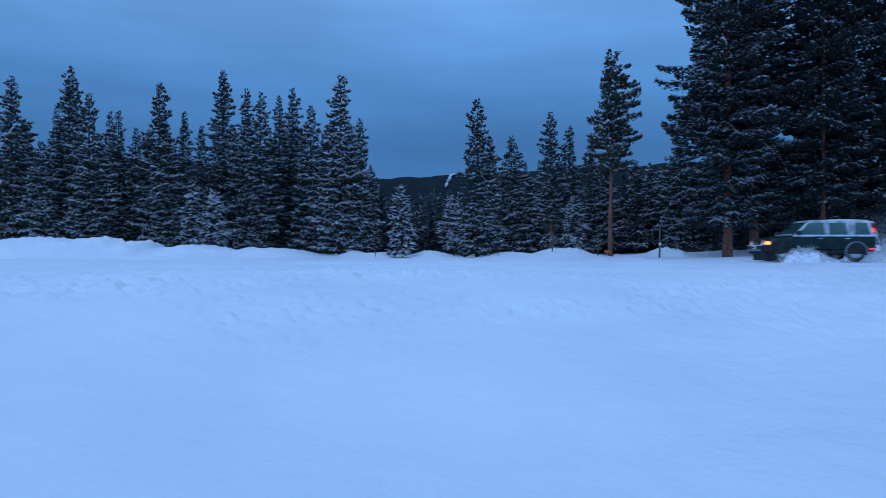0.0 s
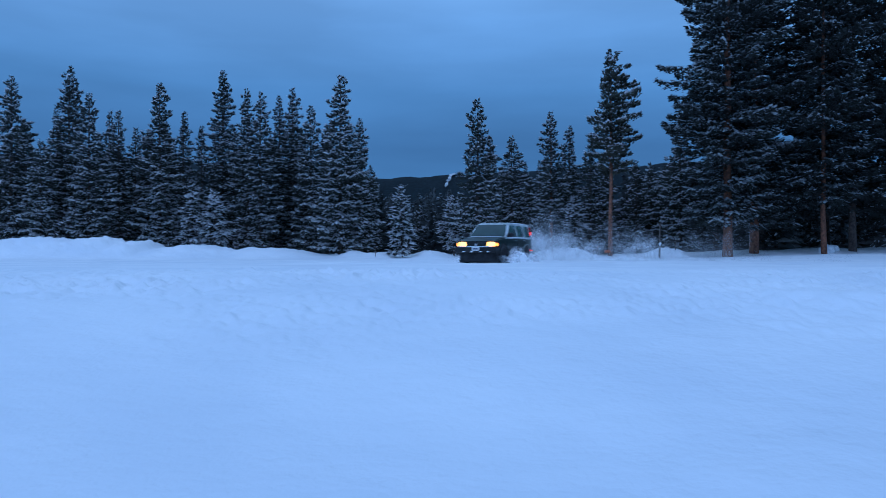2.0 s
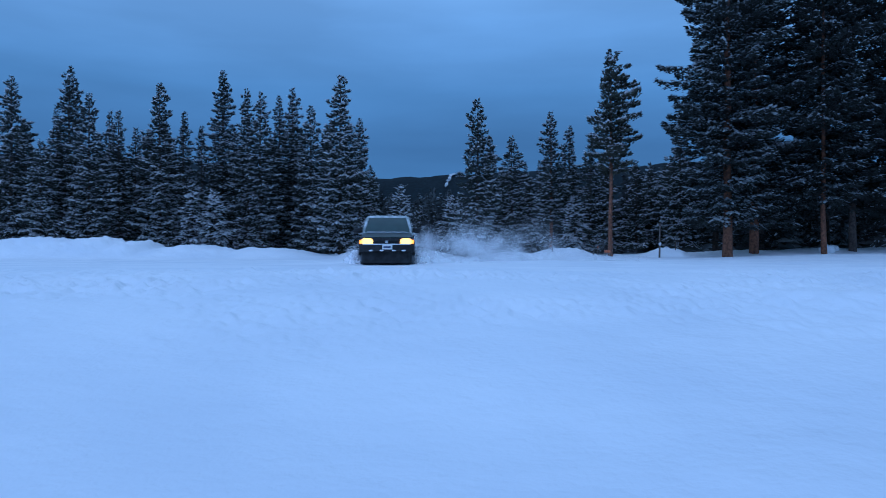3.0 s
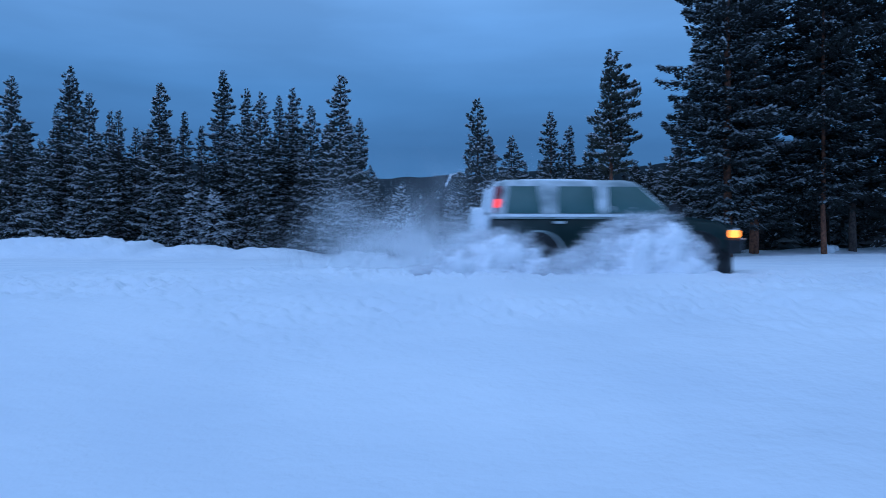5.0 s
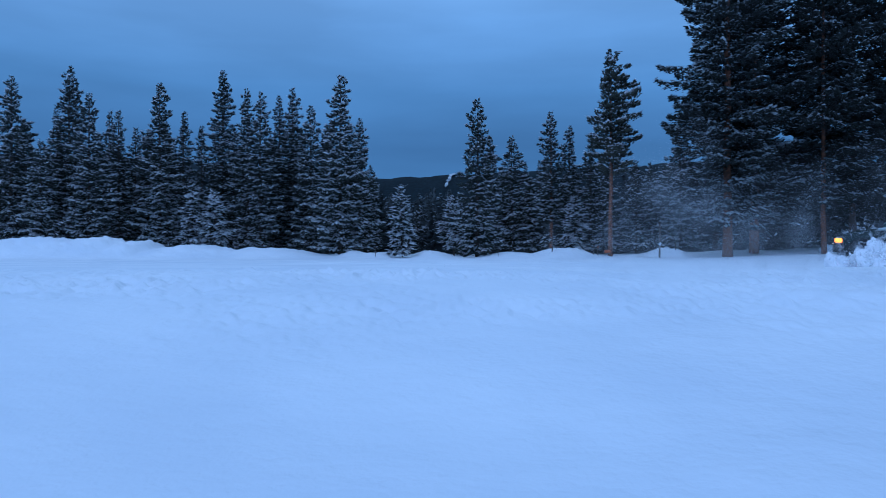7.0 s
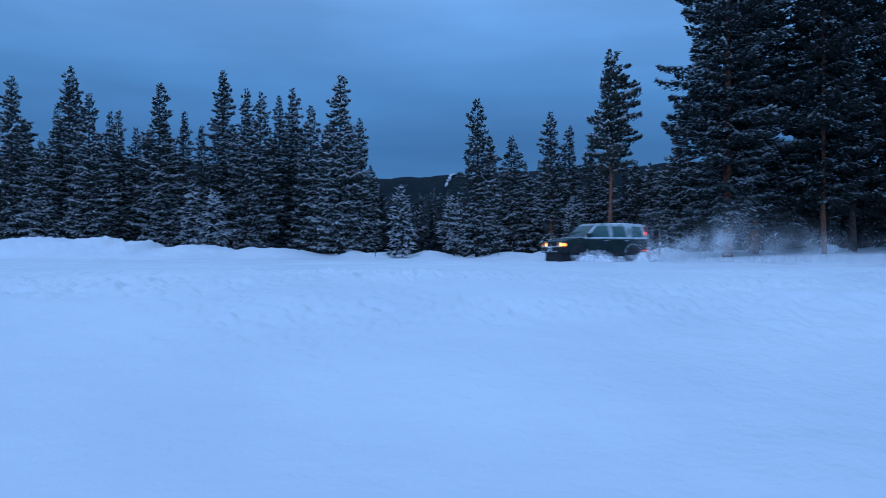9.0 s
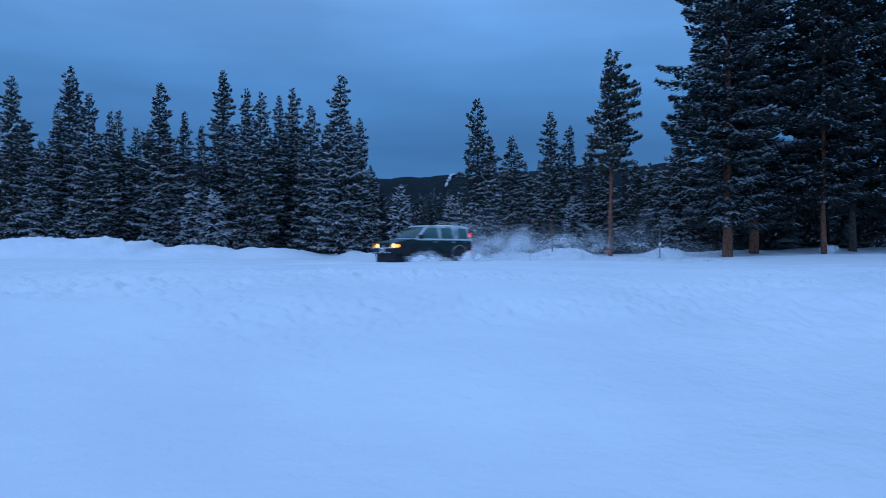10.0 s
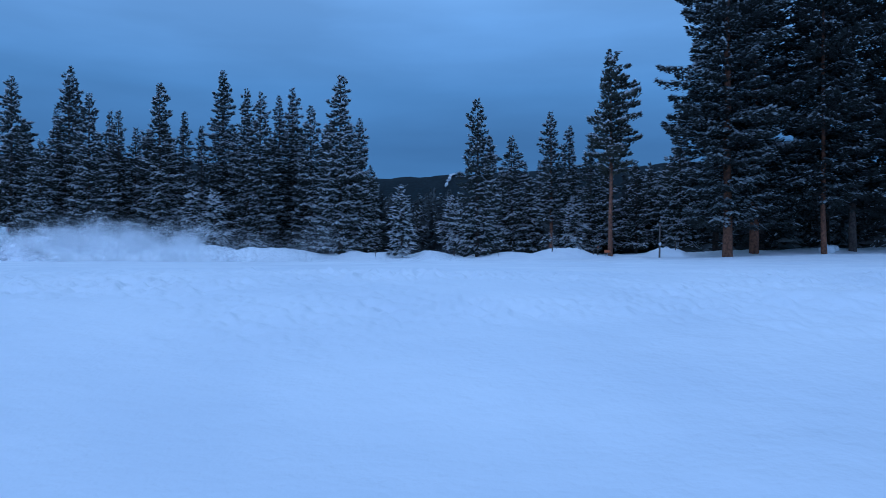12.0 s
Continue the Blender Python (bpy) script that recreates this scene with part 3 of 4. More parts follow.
LOWSIGN = empty("low_sign", pose(9.2, 38.9, ground_z(9.2, 38.9), 0, 0, 12), "low rust-coloured board on two short legs", "sign")
part("board", block((0.36, 0.025, 0.14), (0, 0, 0.26), 0.008), ORANGE, LOWSIGN, "faded rust-coloured board")
for q in (-0.13, 0.13):
    part("leg", block((0.03, 0.03, 0.5), (q, 0.02, 0.0), 0.006), WOODPOST, LOWSIGN)


def snow_mound(x, y, r):
    """A lump of snow lying on a stump."""
    bm = bmesh.new()
    bmesh.ops.create_icosphere(bm, subdivisions=4, radius=1.0)
    for v in bm.verts:
        k = 1 + 0.35 * noise.noise(v.co * 1.6) + 0.15 * noise.noise(v.co * 4)
        v.co = Vector((v.co.x * r * 1.3, v.co.y * r, max(-0.6, v.co.z) * r)) * k
    ob = part("snow_mound", bm, CAKED)
    ob.matrix_basis = pose(x, y, ground_z(x, y) + 0.3 * r)
    tagged(ob, "small rounded mound of snow beneath the trees", "snow mound")


snow_mound(20.8, 37.6, 0.32)
snow_mound(21.5, 38.2, 0.22)


# ---- the car ----
def ring_x(x, w, zb, zt):
    """Cross-section of the lower body at x."""
    pts = [(-0.86, 0.06), (-1.0, 0.22), (-1.0, 0.55), (-0.985, 0.80), (-0.94, 0.94), (-0.80, 1.0), (0.80, 1.0), (0.94, 0.94), (0.985, 0.80), (1.0, 0.55), (1.0, 0.22), (0.86, 0.06), (0.5, 0.0), (-0.5, 0.0)]
    return [(x, a * w, zb + (zt - zb) * b) for a, b in pts]


def cabin(z):
    """Front, rear and half width of the cabin at height z."""
    t = (z - 0.98) / 0.66
    return 1.02 - 0.72 * t, -2.06 + 0.14 * t, 0.835 - 0.155 * t


def ring_z(z, inset=0.0):
    xf, xr, w = cabin(z)
    xf, xr, w = xf - inset, xr + inset, w - inset
    c = 0.12
    pts = []
    for cx, cy, a0 in ((xf - c, w - c, 0), (xr + c, w - c, 90), (xr + c, -w + c, 180), (xf - c, -w + c, 270)):
        for k in range(5):
            a = radians(a0 + 22.5 * k)
            pts.append((cx + c * math.cos(a), cy + c * math.sin(a), z))
    return pts


def side_pane(x0, x1, z0, z1, s, cut0=0.0, cut1=0.0, proud=0.004):
    """Corners of a side window; cut moves the upper corners inwards."""
    out = []
    for x, z in ((x0, z0), (x1, z0), (x1 - cut1, z1), (x0 + cut0, z1)):
        out.append((x, s * (cabin(z)[2] + proud), z))
    return out


def wheel(parent, x, y):
    w = empty("wheel", pose(x, y, 0.34), "snow-caked road wheel", "")
    del w["label"]
    w.parent = parent
    bm = bmesh.new()
    prof = [(0.20, -0.09), (0.29, -0.105), (0.33, -0.085), (0.34, -0.04), (0.34, 0.04), (0.33, 0.085), (0.29, 0.105), (0.20, 0.09)]
    n = 28
    loft([[(r * math.cos(2 * math.pi * k / n), yy, r * math.sin(2 * math.pi * k / n)) for r, yy in prof] for k in range(n)] + [[(r, yy, 0) for r, yy in prof]], cap=False, bm=bm)
    bmesh.ops.remove_doubles(bm, verts=bm.verts, dist=0.0005)
    part("tyre", bm, RUBBER, w)
    bm = bmesh.new()
    s = 1 if y > 0 else -1
    loft([[(r * math.cos(2 * math.pi * k / 20), s * yy, r * math.sin(2 * math.pi * k / 20)) for k in range(20)] for r, yy in ((0.20, -0.07), (0.205, 0.085), (0.185, 0.09), (0.17, 0.06), (0.06, 0.075), (0.04, 0.09))], bm=bm)
    for k in range(5):
        a = 2 * math.pi * k / 5
        block((0.13, 0.025, 0.05), (0.115 * math.cos(a), s * 0.075, 0.115 * math.sin(a)), 0.006, bm, Matrix.Rotation(-a, 4, "Y"))
    part("rim", bm, ALLOY, w, "alloy rim packed with snow")
    return w


def arch(parent, x, s):
    """The lip round a wheel opening and a black plate that stands for the shaded hollow within."""
    bm = bmesh.new()
    rings = []
    for k in range(15):
        a = radians(-8 + 196 * k / 14)
        rings.append([(x + r * math.cos(a), s * yy, 0.36 + r * math.sin(a)) for r, yy in ((0.39, 0.80), (0.395, 0.872), (0.408, 0.874), (0.42, 0.86), (0.42, 0.80))])
    loft(rings, bm=bm)
    part("wheel_arch", bm, FROST if x < 0 else PLASTIC, parent, "rear wheel arch lip crusted with snow" if x < 0 else "")
    bm = bmesh.new()
    prism([(x + 0.39 * math.cos(radians(a)), s * 0.835, 0.36 + 0.39 * math.sin(radians(a))) for a in range(-8, 189, 14)], (0, s * 0.022, 0), bm)
    part("wheel_well_shade", bm, PLASTIC, parent)


def build_car():
    car = empty("sport_utility_car", pose(14, 26, -0.1, 0, 0, 158), "dark green boxy off-road car, headlights lit, caked with snow", "car")
    rings = [ring_x(*a) for a in ((-2.10, 0.70, 0.50, 0.92), (-2.075, 0.80, 0.42, 0.97), (-1.98, 0.845, 0.37, 0.995), (-1.3, 0.853, 0.34, 1.0), (0.0, 0.855, 0.34, 1.005), (0.95, 0.853, 0.34, 1.01),
                                  (1.15, 0.85, 0.34, 0.985), (1.6, 0.845, 0.35, 0.945), (1.82, 0.825, 0.36, 0.885), (1.88, 0.80, 0.38, 0.86), (1.895, 0.78, 0.42, 0.84))]
    part("body", loft(rings), PAINT, car, "glossy dark green body panels")
    part("cabin", loft([ring_z(z, i) for z, i in ((0.96, 0.01), (1.1, 0.0), (1.3, 0.0), (1.5, 0.0), (1.545, 0.008), (1.585, 0.035), (1.61, 0.09), (1.62, 0.2))]), FROST, car, "frosted pillars and roof")
    roof = []
    for x, w, z in ((0.36, 0.58, 1.545), (0.30, 0.61, 1.57), (0.0, 0.64, 1.605), (-0.6, 0.655, 1.632), (-1.2, 0.655, 1.636), (-1.7, 0.64, 1.618), (-1.88, 0.62, 1.59), (-1.93, 0.58, 1.56)):
        roof.append([(x, -w, 1.53), (x, -w, z - 0.035), (x, -w * 0.93, z - 0.01), (x, -w * 0.6, z + 0.008), (x, 0, z + 0.014), (x, w * 0.6, z + 0.008), (x, w * 0.93, z - 0.01), (x, w, z - 0.035), (x, w, 1.53)])
    part("roof", loft(roof), CAKED, car, "roof under a thin sheet of snow")
    # windows
    for s in (1, -1):
        for nm, x0, x1, c0, c1 in (("front_side_window", -0.16, 0.87, 0.02, 0.50), ("rear_side_window", -0.99, -0.34, 0.03, 0.02), ("quarter_window", -1.84, -1.26, 0.07, 0.05)):
            pts = side_pane(x0, x1, 1.05, 1.495, s, c0, c1)
            part(nm, prism(pts, (0, s * 0.008, 0)), GLASS, car, "dark tinted glass")
        # belt line of packed snow, sill and door gaps
        part("belt_trim", block((2.95, 0.03, 0.045), (-0.55, s * 0.848, 1.012), 0.012), CAKED, car, "ledge of packed snow")
        part("sill_guard", block((1.85, 0.05, 0.12), (0.0, s * 0.845, 0.38), 0.02), PLASTIC, car)
        for x in (0.98, -0.25, -1.12):
            part("door_seam", block((0.012, 0.012, 0.52), (x, s * 0.852, 0.70), 0.003), PLASTIC, car)
        for x in (0.02, -0.98):
            part("door_handle", block((0.17, 0.035, 0.04), (x, s * 0.862, 0.90), 0.012), FROST, car, "door handle tipped with snow")
        m = part("door_mirror", loft([[(0.84 + dx, s * (0.95 + a * 0.13 * k), 1.11 + b * 0.085 * k) for a, b in ((-1, -0.8), (-0.8, -1), (0.8, -1), (1, -0.7), (1, 0.7), (0.8, 1), (-0.8, 1), (-1, 0.8))] for dx, k in ((-0.05, 0.92), (0.0, 1.0), (0.06, 0.85), (0.1, 0.5))]), PLASTIC, car, "black door mirror")
        part("mirror_arm", block((0.05, 0.12, 0.05), (0.86, s * 0.85, 1.06), 0.012), PLASTIC, m)
        shape = [(math.copysign(abs(math.cos(w)) ** 0.6, math.cos(w)), math.copysign(abs(math.sin(w)) ** 0.6, math.sin(w))) for w in np.linspace(0, 2 * math.pi, 17)[:-1]]
        bowl = [[(x, s * (0.59 + a * ww), 0.725 + b * hh) for a, b in shape] for x, ww, hh in ((1.88, 0.19, 0.115), (2.035, 0.19, 0.115), (2.045, 0.18, 0.107), (1.93, 0.165, 0.095), (1.905, 0.14, 0.08))]
        h = part("headlight", loft(bowl), CHROME, car, "bright reflector bowl of the headlight")
        part("lit_lamp", loft([[(x, s * (0.59 + a * ww), 0.725 + b * hh) for a, b in shape] for x, ww, hh in ((1.895, 0.15, 0.09), (1.92, 0.15, 0.09), (1.94, 0.11, 0.065))]), LAMP, h, "lit warm headlight")
        part("turn_signal", block((0.19, 0.07, 0.12), (1.94, s * 0.80, 0.725), 0.03), AMBER, h, "amber corner lamp")
        arch(car, 1.31, s)
        arch(car, -1.31, s)
        tl = part("tail_lamp", block((0.10, 0.09, 0.44), (-1.975, s * 0.745, 1.27), 0.02, turn=Matrix.Rotation(radians(9), 4, "Y")), LENS, car, "tall red tail lamp on the rear pillar")
        part("lit_bulb", block((0.085, 0.095, 0.15), (-1.972, s * 0.749, 1.21), 0.025, turn=Matrix.Rotation(radians(9), 4, "Y")), TAIL, tl, "glowing red section")
        part("pillar_snow", block((0.05, 0.20, 0.60), (-2.02, s * 0.655, 1.27), 0.022, turn=Matrix.Rotation(radians(9), 4, "Y") @ Matrix.Rotation(radians(13 * s), 4, "X")), CAKED, car, "snow crust over the rear pillar")
        part("rear_reflector", block((0.16, 0.04, 0.05), (-1.88, s * 0.845, 0.50), 0.01), TAIL, car, "red bumper lamp")
    xf0, xf1 = cabin(1.04)[0], cabin(1.53)[0]
    part("windscreen", prism([(xf0 + 0.004, -0.73, 1.04), (xf0 + 0.004, 0.73, 1.04), (xf1 + 0.004, 0.61, 1.53), (xf1 + 0.004, -0.61, 1.53)], (0.008, 0, 0.006)), WINDSCREEN, car, "dark windscreen")
    for y in (-0.25, 0.35):
        part("wiper", block((0.02, 0.5, 0.015), (1.0, y, 1.075), 0.004), PLASTIC, car)
    xr0, xr1 = cabin(1.08)[1], cabin(1.52)[1]
    part("rear_window", prism([(xr0 - 0.004, -0.64, 1.08), (xr0 - 0.004, 0.64, 1.08), (xr1 - 0.004, 0.56, 1.52), (xr1 - 0.004, -0.56, 1.52)], (-0.03, 0, 0.004)), CAKED, car, "rear window caked with snow")
    part("tailgate", block((0.06, 1.46, 0.50), (-2.095, 0, 0.78), 0.03), CAKED, car, "tailgate caked with snow")
    part("rear_bumper", block((0.16, 1.66, 0.24), (-2.09, 0, 0.54), 0.05), CAKED, car, "snow-covered rear bumper")
    part("bonnet", loft([[(x, y * w, z + 0.012 * (1 - y * y)) for y in (-1, -0.6, 0, 0.6, 1)] + [(x, y * w, z - 0.05) for y in (1, -1)] for x, w, z in ((0.98, 0.78, 1.015), (1.3, 0.77, 0.985), (1.7, 0.74, 0.935), (1.91, 0.70, 0.865))]), PAINT, car)
    part("bonnet_snow", block((0.10, 1.3, 0.03), (1.02, 0, 1.045), 0.012), CAKED, car, "snow at the foot of the windscreen")
    part("front_bumper", loft([[(x, y, 0.53 + a * hh) for a, y in ((-1, -w), (0.7, -w), (1, -w * 0.96), (1, w * 0.96), (0.7, w), (-1, w))] for x, w, hh in ((1.80, 0.86, 0.13), (2.06, 0.83, 0.125), (2.13, 0.74, 0.11), (2.15, 0.60, 0.09))]), PLASTIC, car, "black bumper splashed with snow")
    part("front_valance", loft([[(x, y, 0.26 + a * hh) for a, y in ((-1, -w), (1, -w), (1, w), (-1, w))] for x, w, hh in ((1.5, 0.78, 0.22), (1.88, 0.76, 0.21), (1.98, 0.66, 0.18))]), PLASTIC, car, "dark lower valance")
    part("nose_panel", loft([[(x, y * w, z + 0.008 * (1 - y * y)) for y in (-1, -0.6, 0, 0.6, 1)] + [(x, y * w, 0.842) for y in (1, -1)] for x, w, z in ((1.86, 0.78, 0.885), (1.97, 0.765, 0.872), (2.04, 0.72, 0.856))]), PAINT, car)
    g = part("grille", block((0.17, 0.79, 0.21), (1.97, 0, 0.735), 0.02), PLASTIC, car)
    for k in range(3):
        part("grille_bar", block((0.015, 0.70, 0.014), (2.07, 0, 0.68 + 0.036 * k), 0.004), PLASTIC, g)
    part("badge", block((0.014, 0.09, 0.075), (2.083, 0, 0.72), 0.01), CHROME, g, "plain chrome badge")
    part("bumper_strip", block((0.03, 1.44, 0.03), (2.14, 0, 0.645), 0.01), CAKED, car, "snow lying on the bumper edge")
    for y in (-0.48, -0.15, 0.22, 0.52):
        part("snow_lump", loft([[(2.13 + dx, y + a * k * 0.075, 0.455 + b * k * 0.03) for a, b in ((-1, -0.3), (-0.4, -1), (0.5, -0.8), (1, 0.1), (0.5, 0.9), (-0.6, 0.8))] for dx, k in ((0.0, 1.0), (0.035, 0.85), (0.05, 0.4))]), CAKED, car, "lump of snow on the bumper")
    p = part("number_plate", block((0.02, 0.31, 0.155), (2.16, 0.02, 0.565), 0.006), PLATE, car, "white plate with dark bars")
    part("plate_bar", block((0.006, 0.22, 0.05), (2.172, 0.02, 0.56), 0.001), INK, p)
    # spare wheel on the tailgate
    bm = bmesh.new()
    n = 36
    loft([[(x, -0.12 + r * math.cos(2 * math.pi * k / n), 0.80 + r * math.sin(2 * math.pi * k / n)) for k in range(n)] for x, r in ((-2.10, 0.32), (-2.13, 0.375), (-2.27, 0.39), (-2.315, 0.365), (-2.325, 0.32), (-2.318, 0.29), (-2.325, 0.12))], bm=bm)
    sp = part("spare_wheel_cover", bm, CAKED, car, "round spare wheel cover caked with snow")
    for y, z, w in ((-0.22, 0.89, 0.10), (0.0, 0.89, 0.10), (-0.24, 0.76, 0.08), (-0.02, 0.76, 0.08), (-0.13, 0.68, 0.09)):
        part("cover_mark", block((0.012, w, 0.022), (-2.326, y, z), 0.004), PLASTIC, sp)
    part("tailgate_handle", block((0.03, 0.16, 0.03), (-2.135, 0.45, 0.86), 0.008), PLASTIC, car)
    part("underbody", block((3.7, 1.3, 0.16), (0, 0, 0.33), 0.04), PLASTIC, car)
    wheels = [wheel(car, x, y) for x in (1.31, -1.31) for y in (0.745, -0.745)]
    return car, wheels


CAR, WHEELS = build_car()

# ---- the drive ----
# seconds, east, north, height, heading in degrees (0 east, 90 north)
DRIVE = [(0.0, 14.47, 27.34, 0.0, 175.7), (0.5, 11.62, 28.83, -0.03, 192.7), (1.0, 8.47, 30.08, -0.06, 210.7), (1.5, 5.26, 30.16, -0.08, 228), (2.0, 2.16, 28.28, -0.06, 244), (2.5, -0.28, 25.64, -0.05, 261),
         (3.0, -1.85, 23.3, -0.02, 273.5), (3.2, -1.98, 22.0, -0.02, 278)]
DRIVE += [(3.6, -1.9, 19.2, -0.02, 288), (4.0, -1.3, 16.4, -0.02, 301), (4.4, 0.05, 13.9, -0.03, 318), (4.8, 1.70, 12.35, -0.03, 337), (5.0, 2.78, 12.05, -0.02, 364), (5.2, 4.0, 11.55, -0.04, 378), (5.5, 6.05, 11.6, -0.05, 391)]
DRIVE += [(6.0, 8.6, 11.8, -0.04, 440), (6.5, 11.2, 14.3, -0.03, 462), (7.0, 12.25, 17.3, -0.02, 482), (7.2, 12.95, 19.6, -0.03, 499), (8.0, 11.2, 25.4, -0.04, 530), (8.8, 7.59, 28.49, -0.05, 554.6), (9.5, 2.92, 30.68, -0.08, 572.7), (10.0, -0.84, 29.96, -0.10, 579),
          (10.5, -5.40, 29.47, -0.10, 571), (11.0, -9.97, 28.42, -0.07, 530.4), (11.5, -15.96, 29.44, -0.07, 523), (12.0, -21.7, 31.2, -0.07, 520)]


def car_at(t):
    """Place and heading of the car: a smooth curve through the rows of DRIVE."""
    t = min(12.0, max(0.0, t))
    n = len(DRIVE)
    for k in range(n - 1):
        a, b = DRIVE[k], DRIVE[k + 1]
        if t <= b[0]:
            break
    w = b[0] - a[0]
    s = (t - a[0]) / w
    out = []
    for q in range(1, 5):
        def rate(i):
            lo, hi = DRIVE[max(0, i - 1)], DRIVE[min(n - 1, i + 1)]
            return (hi[q] - lo[q]) / (hi[0] - lo[0])
        m0, m1 = rate(k) * w, rate(k + 1) * w
        out.append((2 * s**3 - 3 * s**2 + 1) * a[q] + (s**3 - 2 * s**2 + s) * m0 + (3 * s**2 - 2 * s**3) * b[q] + (s**3 - s**2) * m1)
    return out


# ---- flying snow ----
def billows(seed, points, size, spread=0.5):
    """Soft billows: a shallow ragged cup at each point, dense at its heart and thin at its rim."""
    g = np.random.default_rng(seed)
    n, k = len(points), 9
    nor = g.normal(0, 1, (n, 3)) * (1, 1, 0.6)
    nor = unit(nor)
    e1 = unit(np.cross(nor, g.normal(0, 1, (n, 3))))
    e2 = np.cross(nor, e1)
    rad = size * np.exp(g.normal(0, spread, n))
    w = np.linspace(0, 2 * math.pi, k, endpoint=False)
    rim = (e1[:, None] * np.cos(w)[None, :, None] + e2[:, None] * np.sin(w)[None, :, None]) * (rad[:, None] * g.uniform(0.6, 1.25, (n, k)))[:, :, None]
    rim = rim + nor[:, None] * (rad * 0.3)[:, None, None]
    v = np.concatenate([points[:, None, :], points[:, None, :] + rim], 1).reshape(-1, 3)
    i = np.arange(k)
    f = np.stack([np.zeros(k, int), 1 + i, 1 + (i + 1) % k], 1)
    t = (f[None] + (k + 1) * np.arange(n)[:, None, None]).reshape(-1, 3)
    dens = np.tile(np.array([1.0] + [0.0] * k, np.float32), n)
    return v, t, dens


def set_heart(me, dens):
    me.attributes.new("heart", "FLOAT", "POINT").data.foreach_set("value", np.asarray(dens, np.float32))


def puff_mesh(seed, n, sx, sy, sz, size, mat, wisps=7, tight=0.15):
    """A ragged drifting cloud of billows."""
    g = np.random.default_rng(seed)
    c = g.normal(0, 1, (wisps, 3)) * (sx * 0.75, sy * 0.7, sz * 0.6)
    own = g.integers(0, wisps, n)
    spread = g.uniform(tight, 0.5, (wisps, 1))
    curl = g.normal(0, 1, (wisps, 3)) * (0.7, 0.4, 0.9)
    s = g.normal(0, 1, (n, 1))
    p = c[own] + g.normal(0, 1, (n, 3)) * spread[own] * (sx, sy, sz) + curl[own] * s * np.array((sx, sy, sz)) * 0.4
    p = np.clip(p, (-2.4 * sx, -2.4 * sy, -2.2 * sz), (2.4 * sx, 2.4 * sy, 1.9 * sz)) * g.uniform(0.85, 1.0, (n, 1))
    p[:, 2] += 0.18 * sz * np.sin(p[:, 0] * 3.0 / sx + seed)
    v, t, dens = billows(seed, p, size)
    me = mesh_from("snow_puff", v, t, smooth=True)
    set_heart(me, dens)
    me.materials.append(mat)
    return me


def wave_mesh(seed, n, length, width, height, size, side=1):
    """Snow that a wheel throws up and out: low at the front, curling up and back."""
    g = np.random.default_rng(seed)
    s = g.random(n) ** 0.85
    top = height * np.minimum(np.minimum(1, (s + 0.02) / 0.22) ** 0.55, ((1.02 - s) / 0.55) ** 0.9)
    lump = np.array([1 + 0.25 * noise.noise((float(a) * 6, seed, 0.0)) + 0.12 * noise.noise((float(a) * 17, seed, 3.0)) for a in s])
    h = g.random(n) ** 0.6 * (1 + g.normal(0, 0.04, n)) * np.maximum(top, 0.06) * lump * 0.95
    far = g.random(n) < 0.14
    h = np.where(far, h * (1 + 0.3 * g.random(n) ** 2) + 0.06 * g.random(n), h)
    x = -s * length + g.normal(0, 0.05, n) - 0.15 * h
    y = width * (0.35 + 0.65 * s) * (1 - (h / (height * 1.3)) ** 2 * 0.6) * g.random(n) ** 0.5 + g.normal(0, 0.04, n)
    v, t, dens = billows(seed, np.column_stack([x, y * side, h]), size, 0.4)
    # the thick sheet of snow within
    cols, rows = 72, 30
    sheet, faces = [], []
    for i in range(cols):
        u = i / (cols - 1)
        crest = height * 0.80 * max(0.03, min(min(1, (u + 0.02) / 0.22) ** 0.55, ((1.0 - u) / 0.55) ** 0.9)) * (1 + 0.25 * noise.noise((u * 6, seed, 0.0)) + 0.08 * noise.noise((u * 17, seed, 3.0)))
        for k in range(rows):
            w = math.pi * k / (rows - 1)
            p = Vector((-u * length - 0.2 * crest * math.sin(w), width * (0.4 + 0.6 * u) * (0.5 - 0.5 * math.cos(w)), crest * math.sin(w) ** 0.8 - 0.05))
            q = p * 2.6 + Vector((seed, 0, 0))
            bulge = 0.18 * noise.noise(q) + 0.11 * noise.noise(q * 2.3) + 0.08 * noise.noise(q * 5.1)
            p += Vector((0.5 * bulge, bulge * (-math.cos(w)), bulge * math.sin(w))) * min(1.0, crest / 0.3)
            sheet.append((p.x, p.y * side, p.z))
    first = len(t)
    for i in range(cols - 1):
        for k in range(rows - 1):
            a = len(v) + i * rows + k
            faces += [(a, a + rows, a + rows + 1), (a, a + rows + 1, a + 1)]
    v, t = np.concatenate([v, np.array(sheet)]), np.concatenate([t, np.array(faces)])
    me = mesh_from("snow_wave", v, t, smooth=True)
    set_heart(me, np.concatenate([dens, np.ones(len(sheet))]))
    me.materials.append(POWDER)
    me.materials.append(THICK)
    me.polygons.foreach_set("material_index", (np.arange(len(t)) >= first).astype(np.int32))
    return me


def burst(name, me, label):
    ob = new(name, me)
    ob.location = (0, 20, -6)
    return tagged(ob, label, "snow spray", "snow thrown up by the car", "stuff")


